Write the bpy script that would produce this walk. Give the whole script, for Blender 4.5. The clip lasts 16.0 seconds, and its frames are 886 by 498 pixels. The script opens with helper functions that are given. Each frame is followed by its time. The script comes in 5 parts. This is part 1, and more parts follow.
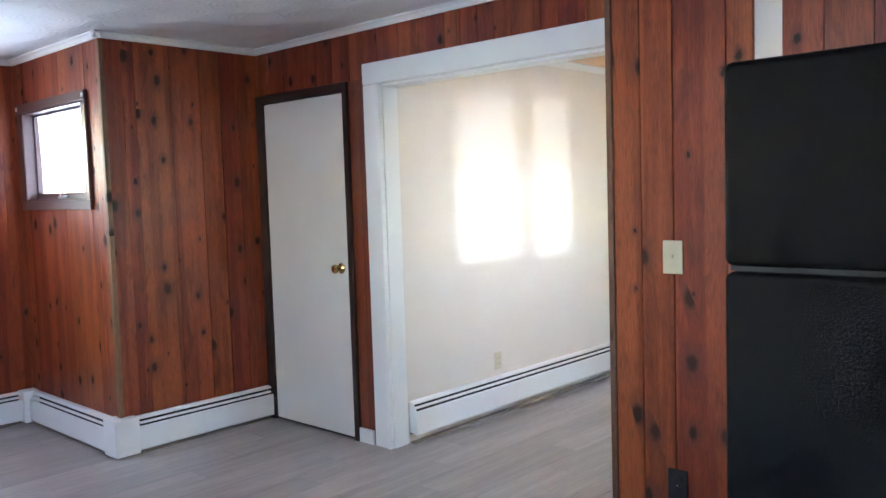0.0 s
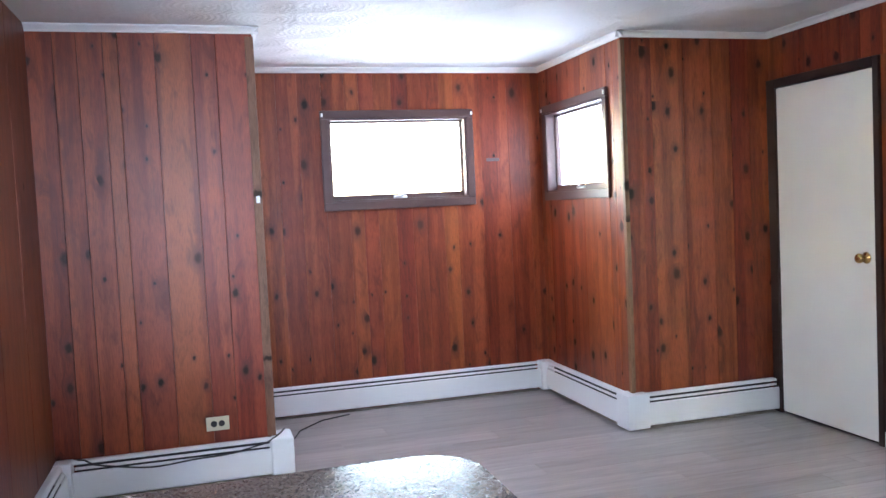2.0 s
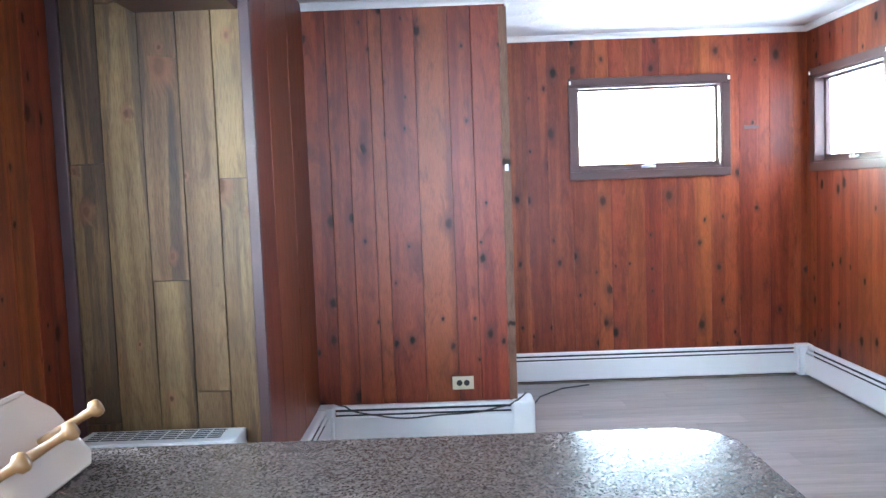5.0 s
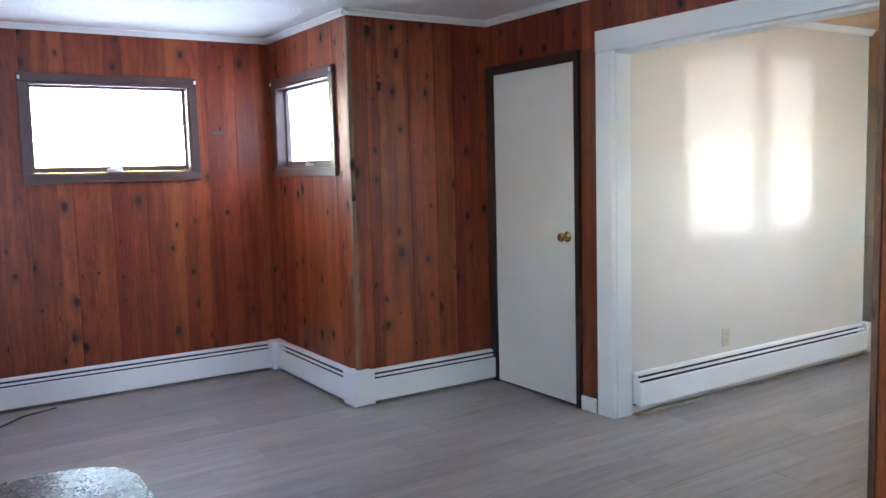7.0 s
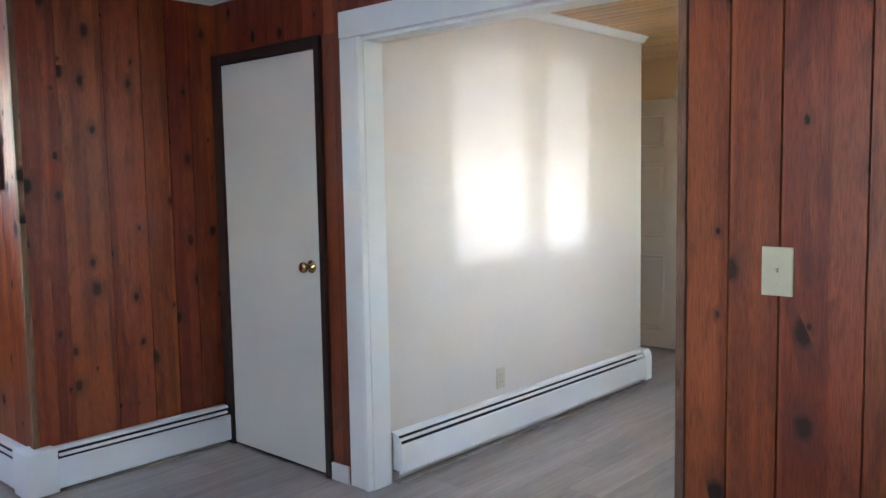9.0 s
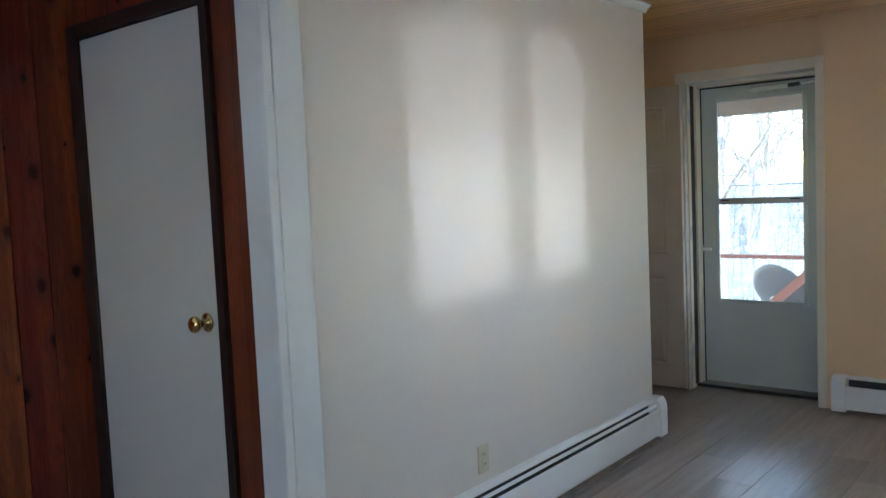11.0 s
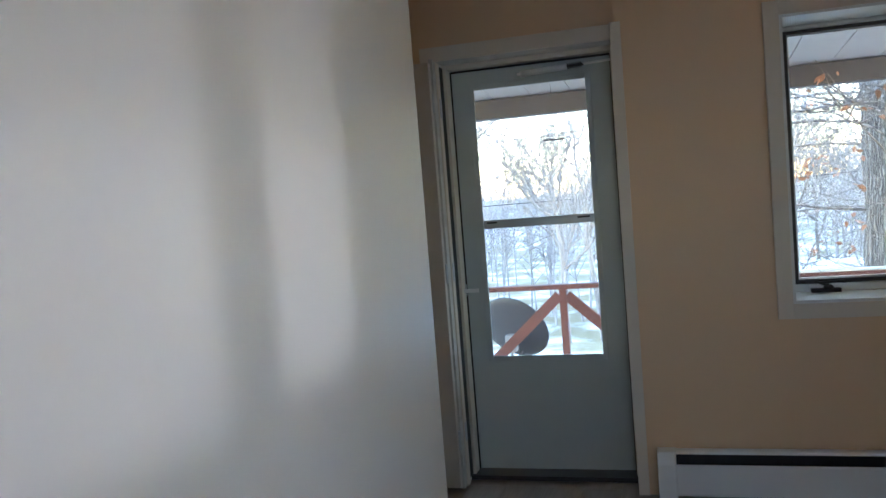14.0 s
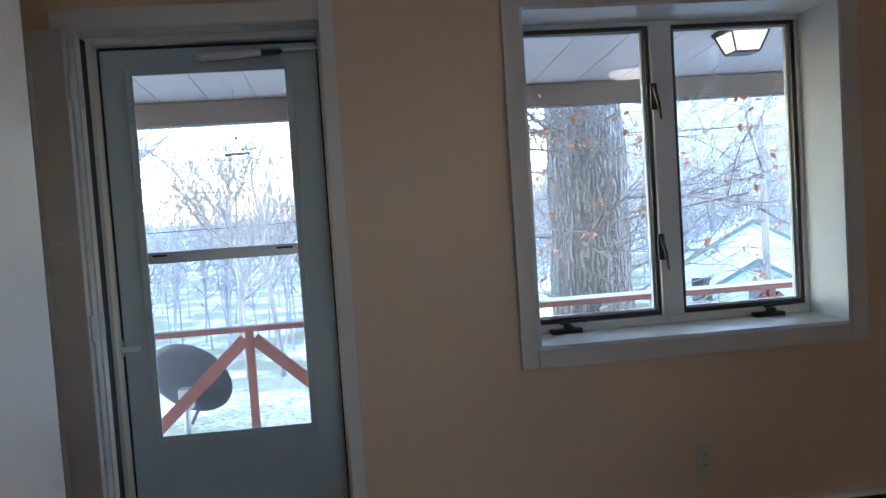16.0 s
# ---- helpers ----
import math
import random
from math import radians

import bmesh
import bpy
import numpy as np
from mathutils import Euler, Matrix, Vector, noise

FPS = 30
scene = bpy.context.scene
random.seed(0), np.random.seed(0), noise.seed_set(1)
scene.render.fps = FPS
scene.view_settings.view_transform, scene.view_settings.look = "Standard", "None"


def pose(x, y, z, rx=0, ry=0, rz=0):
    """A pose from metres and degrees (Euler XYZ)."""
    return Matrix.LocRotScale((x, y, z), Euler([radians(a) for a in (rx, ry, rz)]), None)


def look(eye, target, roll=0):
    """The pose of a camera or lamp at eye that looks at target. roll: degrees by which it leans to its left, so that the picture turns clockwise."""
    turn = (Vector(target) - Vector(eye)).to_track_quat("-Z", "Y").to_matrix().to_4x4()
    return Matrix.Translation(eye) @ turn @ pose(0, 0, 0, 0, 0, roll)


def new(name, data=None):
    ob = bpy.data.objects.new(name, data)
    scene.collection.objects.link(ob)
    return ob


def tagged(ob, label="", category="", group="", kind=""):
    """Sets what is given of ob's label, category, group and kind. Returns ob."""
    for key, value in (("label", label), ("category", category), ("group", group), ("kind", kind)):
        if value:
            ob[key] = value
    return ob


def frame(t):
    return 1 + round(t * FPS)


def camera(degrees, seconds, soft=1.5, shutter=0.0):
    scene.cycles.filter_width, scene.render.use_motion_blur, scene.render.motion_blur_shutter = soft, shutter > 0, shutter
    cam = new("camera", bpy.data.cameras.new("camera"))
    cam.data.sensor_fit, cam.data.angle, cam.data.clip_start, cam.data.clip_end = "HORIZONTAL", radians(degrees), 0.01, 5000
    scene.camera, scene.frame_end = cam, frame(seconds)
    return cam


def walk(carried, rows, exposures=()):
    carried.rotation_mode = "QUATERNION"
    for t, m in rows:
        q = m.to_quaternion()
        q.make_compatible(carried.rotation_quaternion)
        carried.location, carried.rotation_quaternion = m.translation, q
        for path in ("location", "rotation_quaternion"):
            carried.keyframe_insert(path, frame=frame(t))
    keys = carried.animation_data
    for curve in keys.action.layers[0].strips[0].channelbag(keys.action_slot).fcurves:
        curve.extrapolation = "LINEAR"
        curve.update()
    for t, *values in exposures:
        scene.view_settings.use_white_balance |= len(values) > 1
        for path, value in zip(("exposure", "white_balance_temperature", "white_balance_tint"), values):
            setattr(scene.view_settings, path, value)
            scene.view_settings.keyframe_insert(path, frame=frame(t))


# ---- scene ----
cam = camera(56.8, 16.0, soft=1.5)
PATH = [
    (0, (3.264, -3.155, 1.458), (1.909, -1.691, 1.317), -1.8),
    (0.5, (3.291, -3.242, 1.447), (1.746, -1.979, 1.308), -2.1),
    (1, (3.237, -3.346, 1.434), (1.532, -2.309, 1.31), -2.0),
    (1.5, (3.168, -3.409, 1.417), (1.343, -2.598, 1.305), -2.5),
    (2, (3.192, -3.477, 1.415), (1.272, -2.924, 1.309), -2.7),
    (2.5, (3.197, -3.483, 1.403), (1.217, -3.228, 1.289), -2.6),
    (3, (3.186, -3.536, 1.396), (1.193, -3.438, 1.268), -2.4),
    (3.2, (3.182, -3.542, 1.383), (1.187, -3.472, 1.254), -2.4),
    (4.2, (3.182, -3.525, 1.39), (1.187, -3.572, 1.243), -2.2),
    (5.3, (3.187, -3.513, 1.402), (1.193, -3.486, 1.245), -2.0),
    (5.5, (3.186, -3.501, 1.401), (1.196, -3.38, 1.243), -1.8),
    (6, (3.203, -3.451, 1.409), (1.251, -3.048, 1.252), -1.6),
    (6.5, (3.188, -3.387, 1.412), (1.341, -2.636, 1.259), -1.3),
    (7, (3.205, -3.3, 1.444), (1.538, -2.212, 1.249), -1.5),
    (7.5, (3.17, -3.167, 1.437), (1.639, -1.897, 1.228), -1.3),
    (8, (3.099, -2.939, 1.452), (1.642, -1.582, 1.263), -1.1),
    (8.5, (2.892, -2.72, 1.424), (1.476, -1.32, 1.236), -1.0),
    (9, (2.641, -2.498, 1.441), (1.303, -1.022, 1.265), -1.0),
    (9.2, (2.546, -2.4, 1.414), (1.221, -0.912, 1.235), -1.2),
    (11.3, (1.689, -1.463, 1.431), (0.434, 0.088, 1.282), -2.8),
    (11.5, (1.562, -1.374, 1.419), (0.335, 0.198, 1.268), -2.8),
    (12, (1.311, -1.133, 1.388), (0.277, 0.575, 1.274), -3.0),
    (12.5, (1.145, -0.863, 1.381), (0.13, 0.856, 1.262), -3.8),
    (13, (0.989, -0.573, 1.416), (-0.008, 1.156, 1.288), -4.3),
    (13.5, (0.792, -0.301, 1.449), (0.097, 1.569, 1.306), -4.3),
    (14, (0.723, -0.106, 1.397), (0.167, 1.811, 1.276), -4.5),
    (14.5, (0.643, 0.158, 1.409), (0.229, 2.111, 1.294), -4.6),
    (15, (0.57, 0.389, 1.423), (0.355, 2.372, 1.284), -4.2),
    (15.5, (0.519, 0.576, 1.409), (0.62, 2.571, 1.302), -3.9),
    (16, (0.536, 0.764, 1.386), (0.756, 2.748, 1.274), -3.8),
]
walk(cam, [(t, look(eye, target, roll)) for t, eye, target, roll in PATH],
     exposures=[(0.0, 4.62, 5650, 20), (0.5, 4.52, 5650, 20), (1.0, 4.38, 5680, 20), (1.5, 4.65, 5800, 21), (2.2, 5.1, 5800, 21), (3.0, 5.35, 5600, 17), (5.5, 5.3, 5550, 14), (6.3, 5.02, 5600, 16),
                (7.0, 4.38, 5580, 19), (8.0, 4.28, 5620, 22), (9.0, 4.25, 5560, 20), (11.5, 3.2, 5300, 17), (14.5, 2.8, 5150, 21), (16.0, 2.73, 4900, 23)])

# ---------------------------------------------------------------- light
SUN_EL, SUN_AZ = 4.3, 90.0          # degrees above the horizon, compass from +y
world = bpy.data.worlds.new("world")
scene.world = world
world.use_nodes = True
wn = world.node_tree
wn.nodes.clear()
sky = wn.nodes.new("ShaderNodeTexSky")
sky.sky_type = "NISHITA"
sky.sun_disc = False
sky.sun_elevation, sky.sun_rotation = radians(SUN_EL), radians(SUN_AZ)
sky.air_density, sky.dust_density, sky.ozone_density = 0.8, 0.0, 0.3
wbg = wn.nodes.new("ShaderNodeBackground")
wbg.inputs[1].default_value = 0.44
wout = wn.nodes.new("ShaderNodeOutputWorld")
wn.links.new(sky.outputs[0], wbg.inputs[0])
wn.links.new(wbg.outputs[0], wout.inputs[0])

sun = new("sun", bpy.data.lights.new("sun", "SUN"))
sun.data.energy, sun.data.angle, sun.data.color = 0.095, radians(2.7), (1.0, 0.97, 0.93)
sun.matrix_basis = look((30, 0, 30 * math.tan(radians(SUN_EL))), (0, 0, 0))


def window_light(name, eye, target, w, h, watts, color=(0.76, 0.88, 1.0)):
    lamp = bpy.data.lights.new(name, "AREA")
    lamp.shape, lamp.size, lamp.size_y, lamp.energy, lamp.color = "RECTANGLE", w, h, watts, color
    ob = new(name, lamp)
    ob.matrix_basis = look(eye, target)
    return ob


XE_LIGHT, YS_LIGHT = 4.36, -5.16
window_light("sky_light_west", (-2.63, -2.13, 1.745), (0, -2.13, 1.70), 1.0, 0.60, 1.0)
window_light("sky_light_alcove", (-1.93, -0.955, 1.76), (-1.93, -3, 1.70), 0.95, 0.60, 0.74)
# unseen fill in an added south opening, placed to balance the kitchen walls
window_light("fill_light_kitchen_south", (1.9, YS_LIGHT, 1.55), (0.9, -0.8, 1.4), 1.3, 1.0, 1.55)
# unseen narrow fill, added to brighten the bump; its opening is closed behind
window_light("fill_light_kitchen_east", (XE_LIGHT, -3.6, 1.6), (-2.5, -3.3, 1.2), 1.2, 1.0, 0.5).data.spread = radians(46)

# ---------------------------------------------------------------- materials
def nodes_of(name):
    m = bpy.data.materials.new(name)
    m.use_nodes = True
    nt = m.node_tree
    return m, nt, nt.nodes["Principled BSDF"]


def link(nt, a, b):
    nt.links.new(a, b)


def node(nt, kind, **values):
    n = nt.nodes.new(kind)
    for k, v in values.items():
        n.inputs[k].default_value = v
    return n


def math_node(nt, op, a, b=None, clamp=False):
    n = nt.nodes.new("ShaderNodeMath")
    n.operation, n.use_clamp = op, clamp
    for i, v in enumerate((a, b)):
        if v is None:
            continue
        if isinstance(v, (int, float)):
            n.inputs[i].default_value = v
        else:
            link(nt, v, n.inputs[i])
    return n.outputs[0]


def ramp(nt, fac, stops):
    n = nt.nodes.new("ShaderNodeValToRGB")
    el = n.color_ramp.elements
    while len(el) < len(stops):
        el.new(0.5)
    for e, (p, c) in zip(el, stops):
        e.position, e.color = p, (*c, 1)
    link(nt, fac, n.inputs[0])
    return n.outputs[0]


def mix(nt, fac, a, b, kind="MIX"):
    n = nt.nodes.new("ShaderNodeMixRGB")
    n.blend_type = kind
    for i, v in enumerate((fac, a, b)):
        if isinstance(v, (int, float)):
            n.inputs[i].default_value = v
        elif isinstance(v, tuple):
            n.inputs[i].default_value = (*v, 1)
        else:
            link(nt, v, n.inputs[i])
    return n.outputs[0]


def coords(nt, scale=(1, 1, 1), shift_by_object=True, source="Object"):
    tc = nt.nodes.new("ShaderNodeTexCoord")
    vec = tc.outputs[source]
    if shift_by_object:
        info = nt.nodes.new("ShaderNodeObjectInfo")
        off = nt.nodes.new("ShaderNodeVectorMath")
        off.operation = "MULTIPLY_ADD"
        comb = nt.nodes.new("ShaderNodeCombineXYZ")
        for i in range(3):
            link(nt, info.outputs["Random"], comb.inputs[i])
        link(nt, comb.outputs[0], off.inputs[0])
        off.inputs[1].default_value = (37.0, 11.0, 53.0)
        link(nt, vec, off.inputs[2])
        vec = off.outputs[0]
    mp = nt.nodes.new("ShaderNodeMapping")
    mp.inputs["Scale"].default_value = scale
    link(nt, vec, mp.inputs[0])
    return mp.outputs[0]


def noise_tex(nt, vec, scale, detail=4.0, rough=0.55, dist=0.0):
    n = node(nt, "ShaderNodeTexNoise", Scale=scale, Detail=detail, Roughness=rough, Distortion=dist)
    link(nt, vec, n.inputs["Vector"])
    return n.outputs["Fac"]


def bump(nt, bsdf, height, strength, distance=0.01):
    b = node(nt, "ShaderNodeBump", Strength=strength, Distance=distance)
    link(nt, height, b.inputs["Height"])
    link(nt, b.outputs[0], bsdf.inputs["Normal"])


def knotty_pine(name, dark, mid, light, knot, rough, knot_share=0.5, stain=None, vary=0.3):
    """Boards that run along local z: streaked grain, knots with a halo, a tone of its own for each board."""
    m, nt, bsdf = nodes_of(name)
    c = coords(nt)
    stretch = nt.nodes.new("ShaderNodeMapping")
    stretch.inputs["Scale"].default_value = (1.0, 1.0, 0.055)
    link(nt, c, stretch.inputs[0])
    # knots
    cell = nt.nodes.new("ShaderNodeMapping")
    cell.inputs["Scale"].default_value = (7.5, 0.0, 4.8)
    link(nt, c, cell.inputs[0])
    flat = nt.nodes.new("ShaderNodeSeparateXYZ")
    link(nt, cell.outputs[0], flat.inputs[0])
    plane = nt.nodes.new("ShaderNodeCombineXYZ")
    link(nt, flat.outputs[0], plane.inputs[0])
    link(nt, flat.outputs[2], plane.inputs[1])
    vor = node(nt, "ShaderNodeTexVoronoi", Scale=1.0, Randomness=1.0)
    vor.voronoi_dimensions = "2D"
    link(nt, plane.outputs[0], vor.inputs["Vector"])
    sep = nt.nodes.new("ShaderNodeSeparateColor")
    link(nt, vor.outputs["Color"], sep.inputs[0])
    wob = noise_tex(nt, c, 48.0, 3.0)
    size = math_node(nt, "MULTIPLY_ADD", math_node(nt, "POWER", sep.outputs[1], 2.0), 0.15)
    nt.nodes[-1].inputs[2].default_value = 0.04
    d = math_node(nt, "ADD", vor.outputs["Distance"], math_node(nt, "MULTIPLY", math_node(nt, "SUBTRACT", wob, 0.5), 0.12))
    there = math_node(nt, "LESS_THAN", sep.outputs[0], knot_share)
    rel = math_node(nt, "DIVIDE", d, size)
    core = math_node(nt, "MULTIPLY", math_node(nt, "SUBTRACT", 1.25, rel, True), there)
    core = math_node(nt, "MULTIPLY", core, 1.5, True)
    fade = math_node(nt, "MULTIPLY_ADD", sep.outputs[2], 0.35)
    nt.nodes[-1].inputs[2].default_value = 0.65
    core = math_node(nt, "MULTIPLY", core, fade)
    halo = math_node(nt, "MULTIPLY", math_node(nt, "SUBTRACT", 1.0, math_node(nt, "DIVIDE", rel, 3.0), True), there)
    # grain, bent round the knots
    bend = nt.nodes.new("ShaderNodeVectorMath")
    bend.operation = "ADD"
    shiftv = nt.nodes.new("ShaderNodeCombineXYZ")
    link(nt, math_node(nt, "MULTIPLY", halo, 0.05), shiftv.inputs[0])
    link(nt, stretch.outputs[0], bend.inputs[0])
    link(nt, shiftv.outputs[0], bend.inputs[1])
    g1 = noise_tex(nt, bend.outputs[0], 26.0, 5.0, 0.6, 0.6)
    g2 = noise_tex(nt, bend.outputs[0], 130.0, 3.0, 0.6)
    g = math_node(nt, "ADD", math_node(nt, "MULTIPLY", g1, 0.74), math_node(nt, "MULTIPLY", g2, 0.26))
    col = ramp(nt, g, [(0.25, dark), (0.52, mid), (0.78, light)])
    sap = nt.nodes.new("ShaderNodeMapping")
    sap.inputs["Scale"].default_value = (1.0, 1.0, 0.03)
    link(nt, c, sap.inputs[0])
    band = noise_tex(nt, sap.outputs[0], 9.0, 1.0, 0.4)
    col = mix(nt, math_node(nt, "MULTIPLY", ramp(nt, band, [(0.50, (0, 0, 0)), (0.545, (1, 1, 1))]), 0.6), col, light)
    if stain:
        st = noise_tex(nt, bend.outputs[0], 13.0, 3.0, 0.5, 0.4)
        col = mix(nt, math_node(nt, "MULTIPLY", ramp(nt, st, [(0.53, (0, 0, 0)), (0.60, (1, 1, 1))]), 0.8), col, stain)
    pores = noise_tex(nt, stretch.outputs[0], 420.0, 2.0, 0.6)
    col = mix(nt, 0.6, col, ramp(nt, pores, [(0.35, (0.45, 0.42, 0.40)), (0.55, (1.0, 1.0, 1.0))]), "MULTIPLY")
    blot = noise_tex(nt, c, 3.5, 3.0)
    col = mix(nt, 0.35, col, ramp(nt, blot, [(0.35, (0.45, 0.45, 0.45)), (0.65, (1.0, 1.0, 1.0))]), "MULTIPLY")
    cloud_map = nt.nodes.new("ShaderNodeMapping")
    cloud_map.inputs["Scale"].default_value = (1.0, 1.0, 0.3)
    link(nt, c, cloud_map.inputs[0])
    cloud = noise_tex(nt, cloud_map.outputs[0], 14.0, 4.0, 0.65, 0.8)
    col = mix(nt, ramp(nt, cloud, [(0.54, (0, 0, 0)), (0.70, (0.75, 0.75, 0.75))]), col, dark)
    info = nt.nodes.new("ShaderNodeObjectInfo")
    hsv = nt.nodes.new("ShaderNodeHueSaturation")
    link(nt, col, hsv.inputs["Color"])
    val = math_node(nt, "MULTIPLY_ADD", info.outputs["Random"], vary)
    nt.nodes[-1].inputs[2].default_value = 1.0 - vary / 2
    link(nt, val, hsv.inputs["Value"])
    hue = math_node(nt, "MULTIPLY_ADD", info.outputs["Random"], 0.016)
    nt.nodes[-1].inputs[2].default_value = 0.493
    link(nt, hue, hsv.inputs["Hue"])
    col = mix(nt, math_node(nt, "MULTIPLY", halo, 0.75), hsv.outputs[0], (knot[0] * 2.5 + 0.03, knot[1] * 2 + 0.006, knot[2] * 2 + 0.004))
    col = mix(nt, core, col, knot)
    link(nt, col, bsdf.inputs["Base Color"])
    r = math_node(nt, "MULTIPLY_ADD", g2, 0.2)
    nt.nodes[-1].inputs[2].default_value = rough - 0.1
    r = math_node(nt, "ADD", r, math_node(nt, "MULTIPLY", core, 0.35))
    link(nt, r, bsdf.inputs["Roughness"])
    bsdf.inputs["Specular IOR Level"].default_value = 0.34
    bump(nt, bsdf, g, 0.15, 0.002)
    return m


def painted(name, color, rough=0.5, grain=90.0, relief=0.08, soil=0.06, spec=0.5, metal=0.0, coarse=1.5):
    """Paint, plastic or metal with fine relief and faint large stains."""
    m, nt, bsdf = nodes_of(name)
    c = coords(nt)
    big = noise_tex(nt, c, coarse, 4.0)
    fine = noise_tex(nt, c, grain, 3.0)
    dirt = ramp(nt, big, [(0.3, tuple(1.0 - soil * 1.5 for _ in range(3))), (0.7, (1.0, 1.0, 1.0))])
    col = mix(nt, 1.0, dirt, color, "MULTIPLY")
    link(nt, col, bsdf.inputs["Base Color"])
    r = math_node(nt, "MULTIPLY_ADD", big, 0.16)
    nt.nodes[-1].inputs[2].default_value = max(rough - 0.08, 0.02)
    link(nt, r, bsdf.inputs["Roughness"])
    bsdf.inputs["Metallic"].default_value = metal
    bsdf.inputs["Specular IOR Level"].default_value = spec
    if relief:
        bump(nt, bsdf, fine, relief, 0.003)
    return m


pine_red = knotty_pine("pine_red", (0.100, 0.0172, 0.0062), (0.220, 0.0370, 0.0112), (0.34, 0.075, 0.022), (0.014, 0.006, 0.004), 0.43, 0.46, vary=0.28)
pine_plain = knotty_pine("pine_streaked", (0.075, 0.014, 0.008), (0.165, 0.033, 0.015), (0.22, 0.052, 0.022), (0.022, 0.008, 0.005), 0.36, 0.04, vary=0.16)
pine_rustic = knotty_pine("pine_rustic", (0.095, 0.050, 0.021), (0.195, 0.114, 0.048), (0.27, 0.172, 0.079), (0.085, 0.044, 0.022), 0.5, 0.34, stain=(0.070, 0.043, 0.027), vary=0.3)
bark_trim = knotty_pine("weathered_trim", (0.055, 0.022, 0.013), (0.15, 0.066, 0.036), (0.25, 0.13, 0.075), (0.02, 0.012, 0.008), 0.6, 0.3)
dark_wood = painted("dark_brown_trim", (0.032, 0.016, 0.013), 0.35, 60, 0.1, 0.2)
plum_trim = painted("plum_brown_trim", (0.085, 0.046, 0.048), 0.4, 60, 0.1, 0.2)
# pine brown for the soffit, its shade already in the colour
shaded_trim = painted("shaded_red_brown_pine", (0.075, 0.026, 0.020), 0.36, 60, 0.1, 0.25)
window_brown = painted("brown_window_frame", (0.088, 0.043, 0.038), 0.38, 60, 0.08, 0.2)
white_paint = painted("white_trim_paint", (0.78, 0.78, 0.76), 0.38, 120, 0.05, 0.05)
door_paint = painted("white_door_paint", (0.73, 0.695, 0.635), 0.42, 160, 0.05, 0.05)
# off-white with the entry's shade on the open door mixed into the colour
shaded_door_paint = painted("shaded_cream_door_paint", (0.56, 0.49, 0.42), 0.45, 160, 0.05, 0.08)
heater_paint = painted("white_enamel", (0.80, 0.81, 0.82), 0.32, 200, 0.02, 0.05)
grubby_trim = painted("grubby_beige_paint", (0.40, 0.35, 0.29), 0.6, 40, 0.2, 0.35, coarse=6.0)
dark_gap = painted("dark_fin_metal", (0.02, 0.02, 0.022), 0.6, 80, 0.05, 0.1)
cream_paint = painted("cream_wall_paint", (0.70, 0.638, 0.568), 0.38, 150, 0.08, 0.04, coarse=0.8)
tan_paint = painted("tan_wall_paint", (0.74, 0.525, 0.32), 0.45, 150, 0.10, 0.05, coarse=0.8)
tan_trim = painted("beige_trim_paint", (0.70, 0.63, 0.53), 0.4, 120, 0.05, 0.05)
grey_door = painted("grey_green_door_paint", (0.50, 0.54, 0.53), 0.42, 120, 0.05, 0.06)
metal_grey = painted("aluminium", (0.55, 0.56, 0.57), 0.35, 100, 0.03, 0.1, metal=0.9)
dark_metal = painted("dark_bronze", (0.035, 0.03, 0.028), 0.4, 80, 0.05, 0.1)
brass = painted("brass", (0.62, 0.42, 0.16), 0.2, 80, 0.02, 0.1, metal=1.0)
ivory = painted("ivory_plastic", (0.58, 0.52, 0.37), 0.35, 120, 0.02, 0.03)
black_plastic = painted("black_plastic", (0.012, 0.012, 0.013), 0.4, 150, 0.05, 0.05)
fridge_black = painted("textured_black_enamel", (0.003, 0.003, 0.004), 0.24, 300, 0.8, 0.05, spec=0.07)
rubber = painted("black_rubber", (0.015, 0.015, 0.015), 0.7, 100, 0.05, 0.05)
pink_board = painted("pale_pink_board", (0.36, 0.255, 0.21), 0.6, 90, 0.05, 0.06)
peg_wood = painted("light_peg_wood", (0.30, 0.15, 0.05), 0.5, 60, 0.05, 0.15)
rail_wood = painted("red_stained_wood", (0.20, 0.078, 0.064), 0.6, 40, 0.2, 0.25)
beam_paint = painted("taupe_fascia_paint", (0.135, 0.118, 0.122), 0.6, 40, 0.1, 0.1)
porch_white = painted("white_porch_board", (0.74, 0.74, 0.75), 0.5, 60, 0.05, 0.08)
worn_white = painted("worn_white_frame", (0.62, 0.59, 0.54), 0.45, 70, 0.15, 0.2, coarse=11.0)
dish_grey = painted("dark_grey_dish", (0.075, 0.08, 0.10), 0.5, 80, 0.05, 0.1)
galvanised = painted("galvanised_steel", (0.42, 0.44, 0.46), 0.5, 60, 0.05, 0.2, metal=0.6)
siding_white = painted("pale_siding", (0.62, 0.66, 0.70), 0.6, 20, 0.05, 0.1)
roof_green = painted("green_trim_paint", (0.13, 0.19, 0.19), 0.5, 20, 0.05, 0.1)
snow = painted("snow", (0.86, 0.88, 0.90), 0.7, 8, 0.3, 0.06)
wire_black = painted("cable_black", (0.02, 0.02, 0.022), 0.5, 50, 0, 0.05)
dead_leaf = painted("dry_oak_leaf", (0.60, 0.31, 0.19), 0.7, 40, 0.05, 0.3)


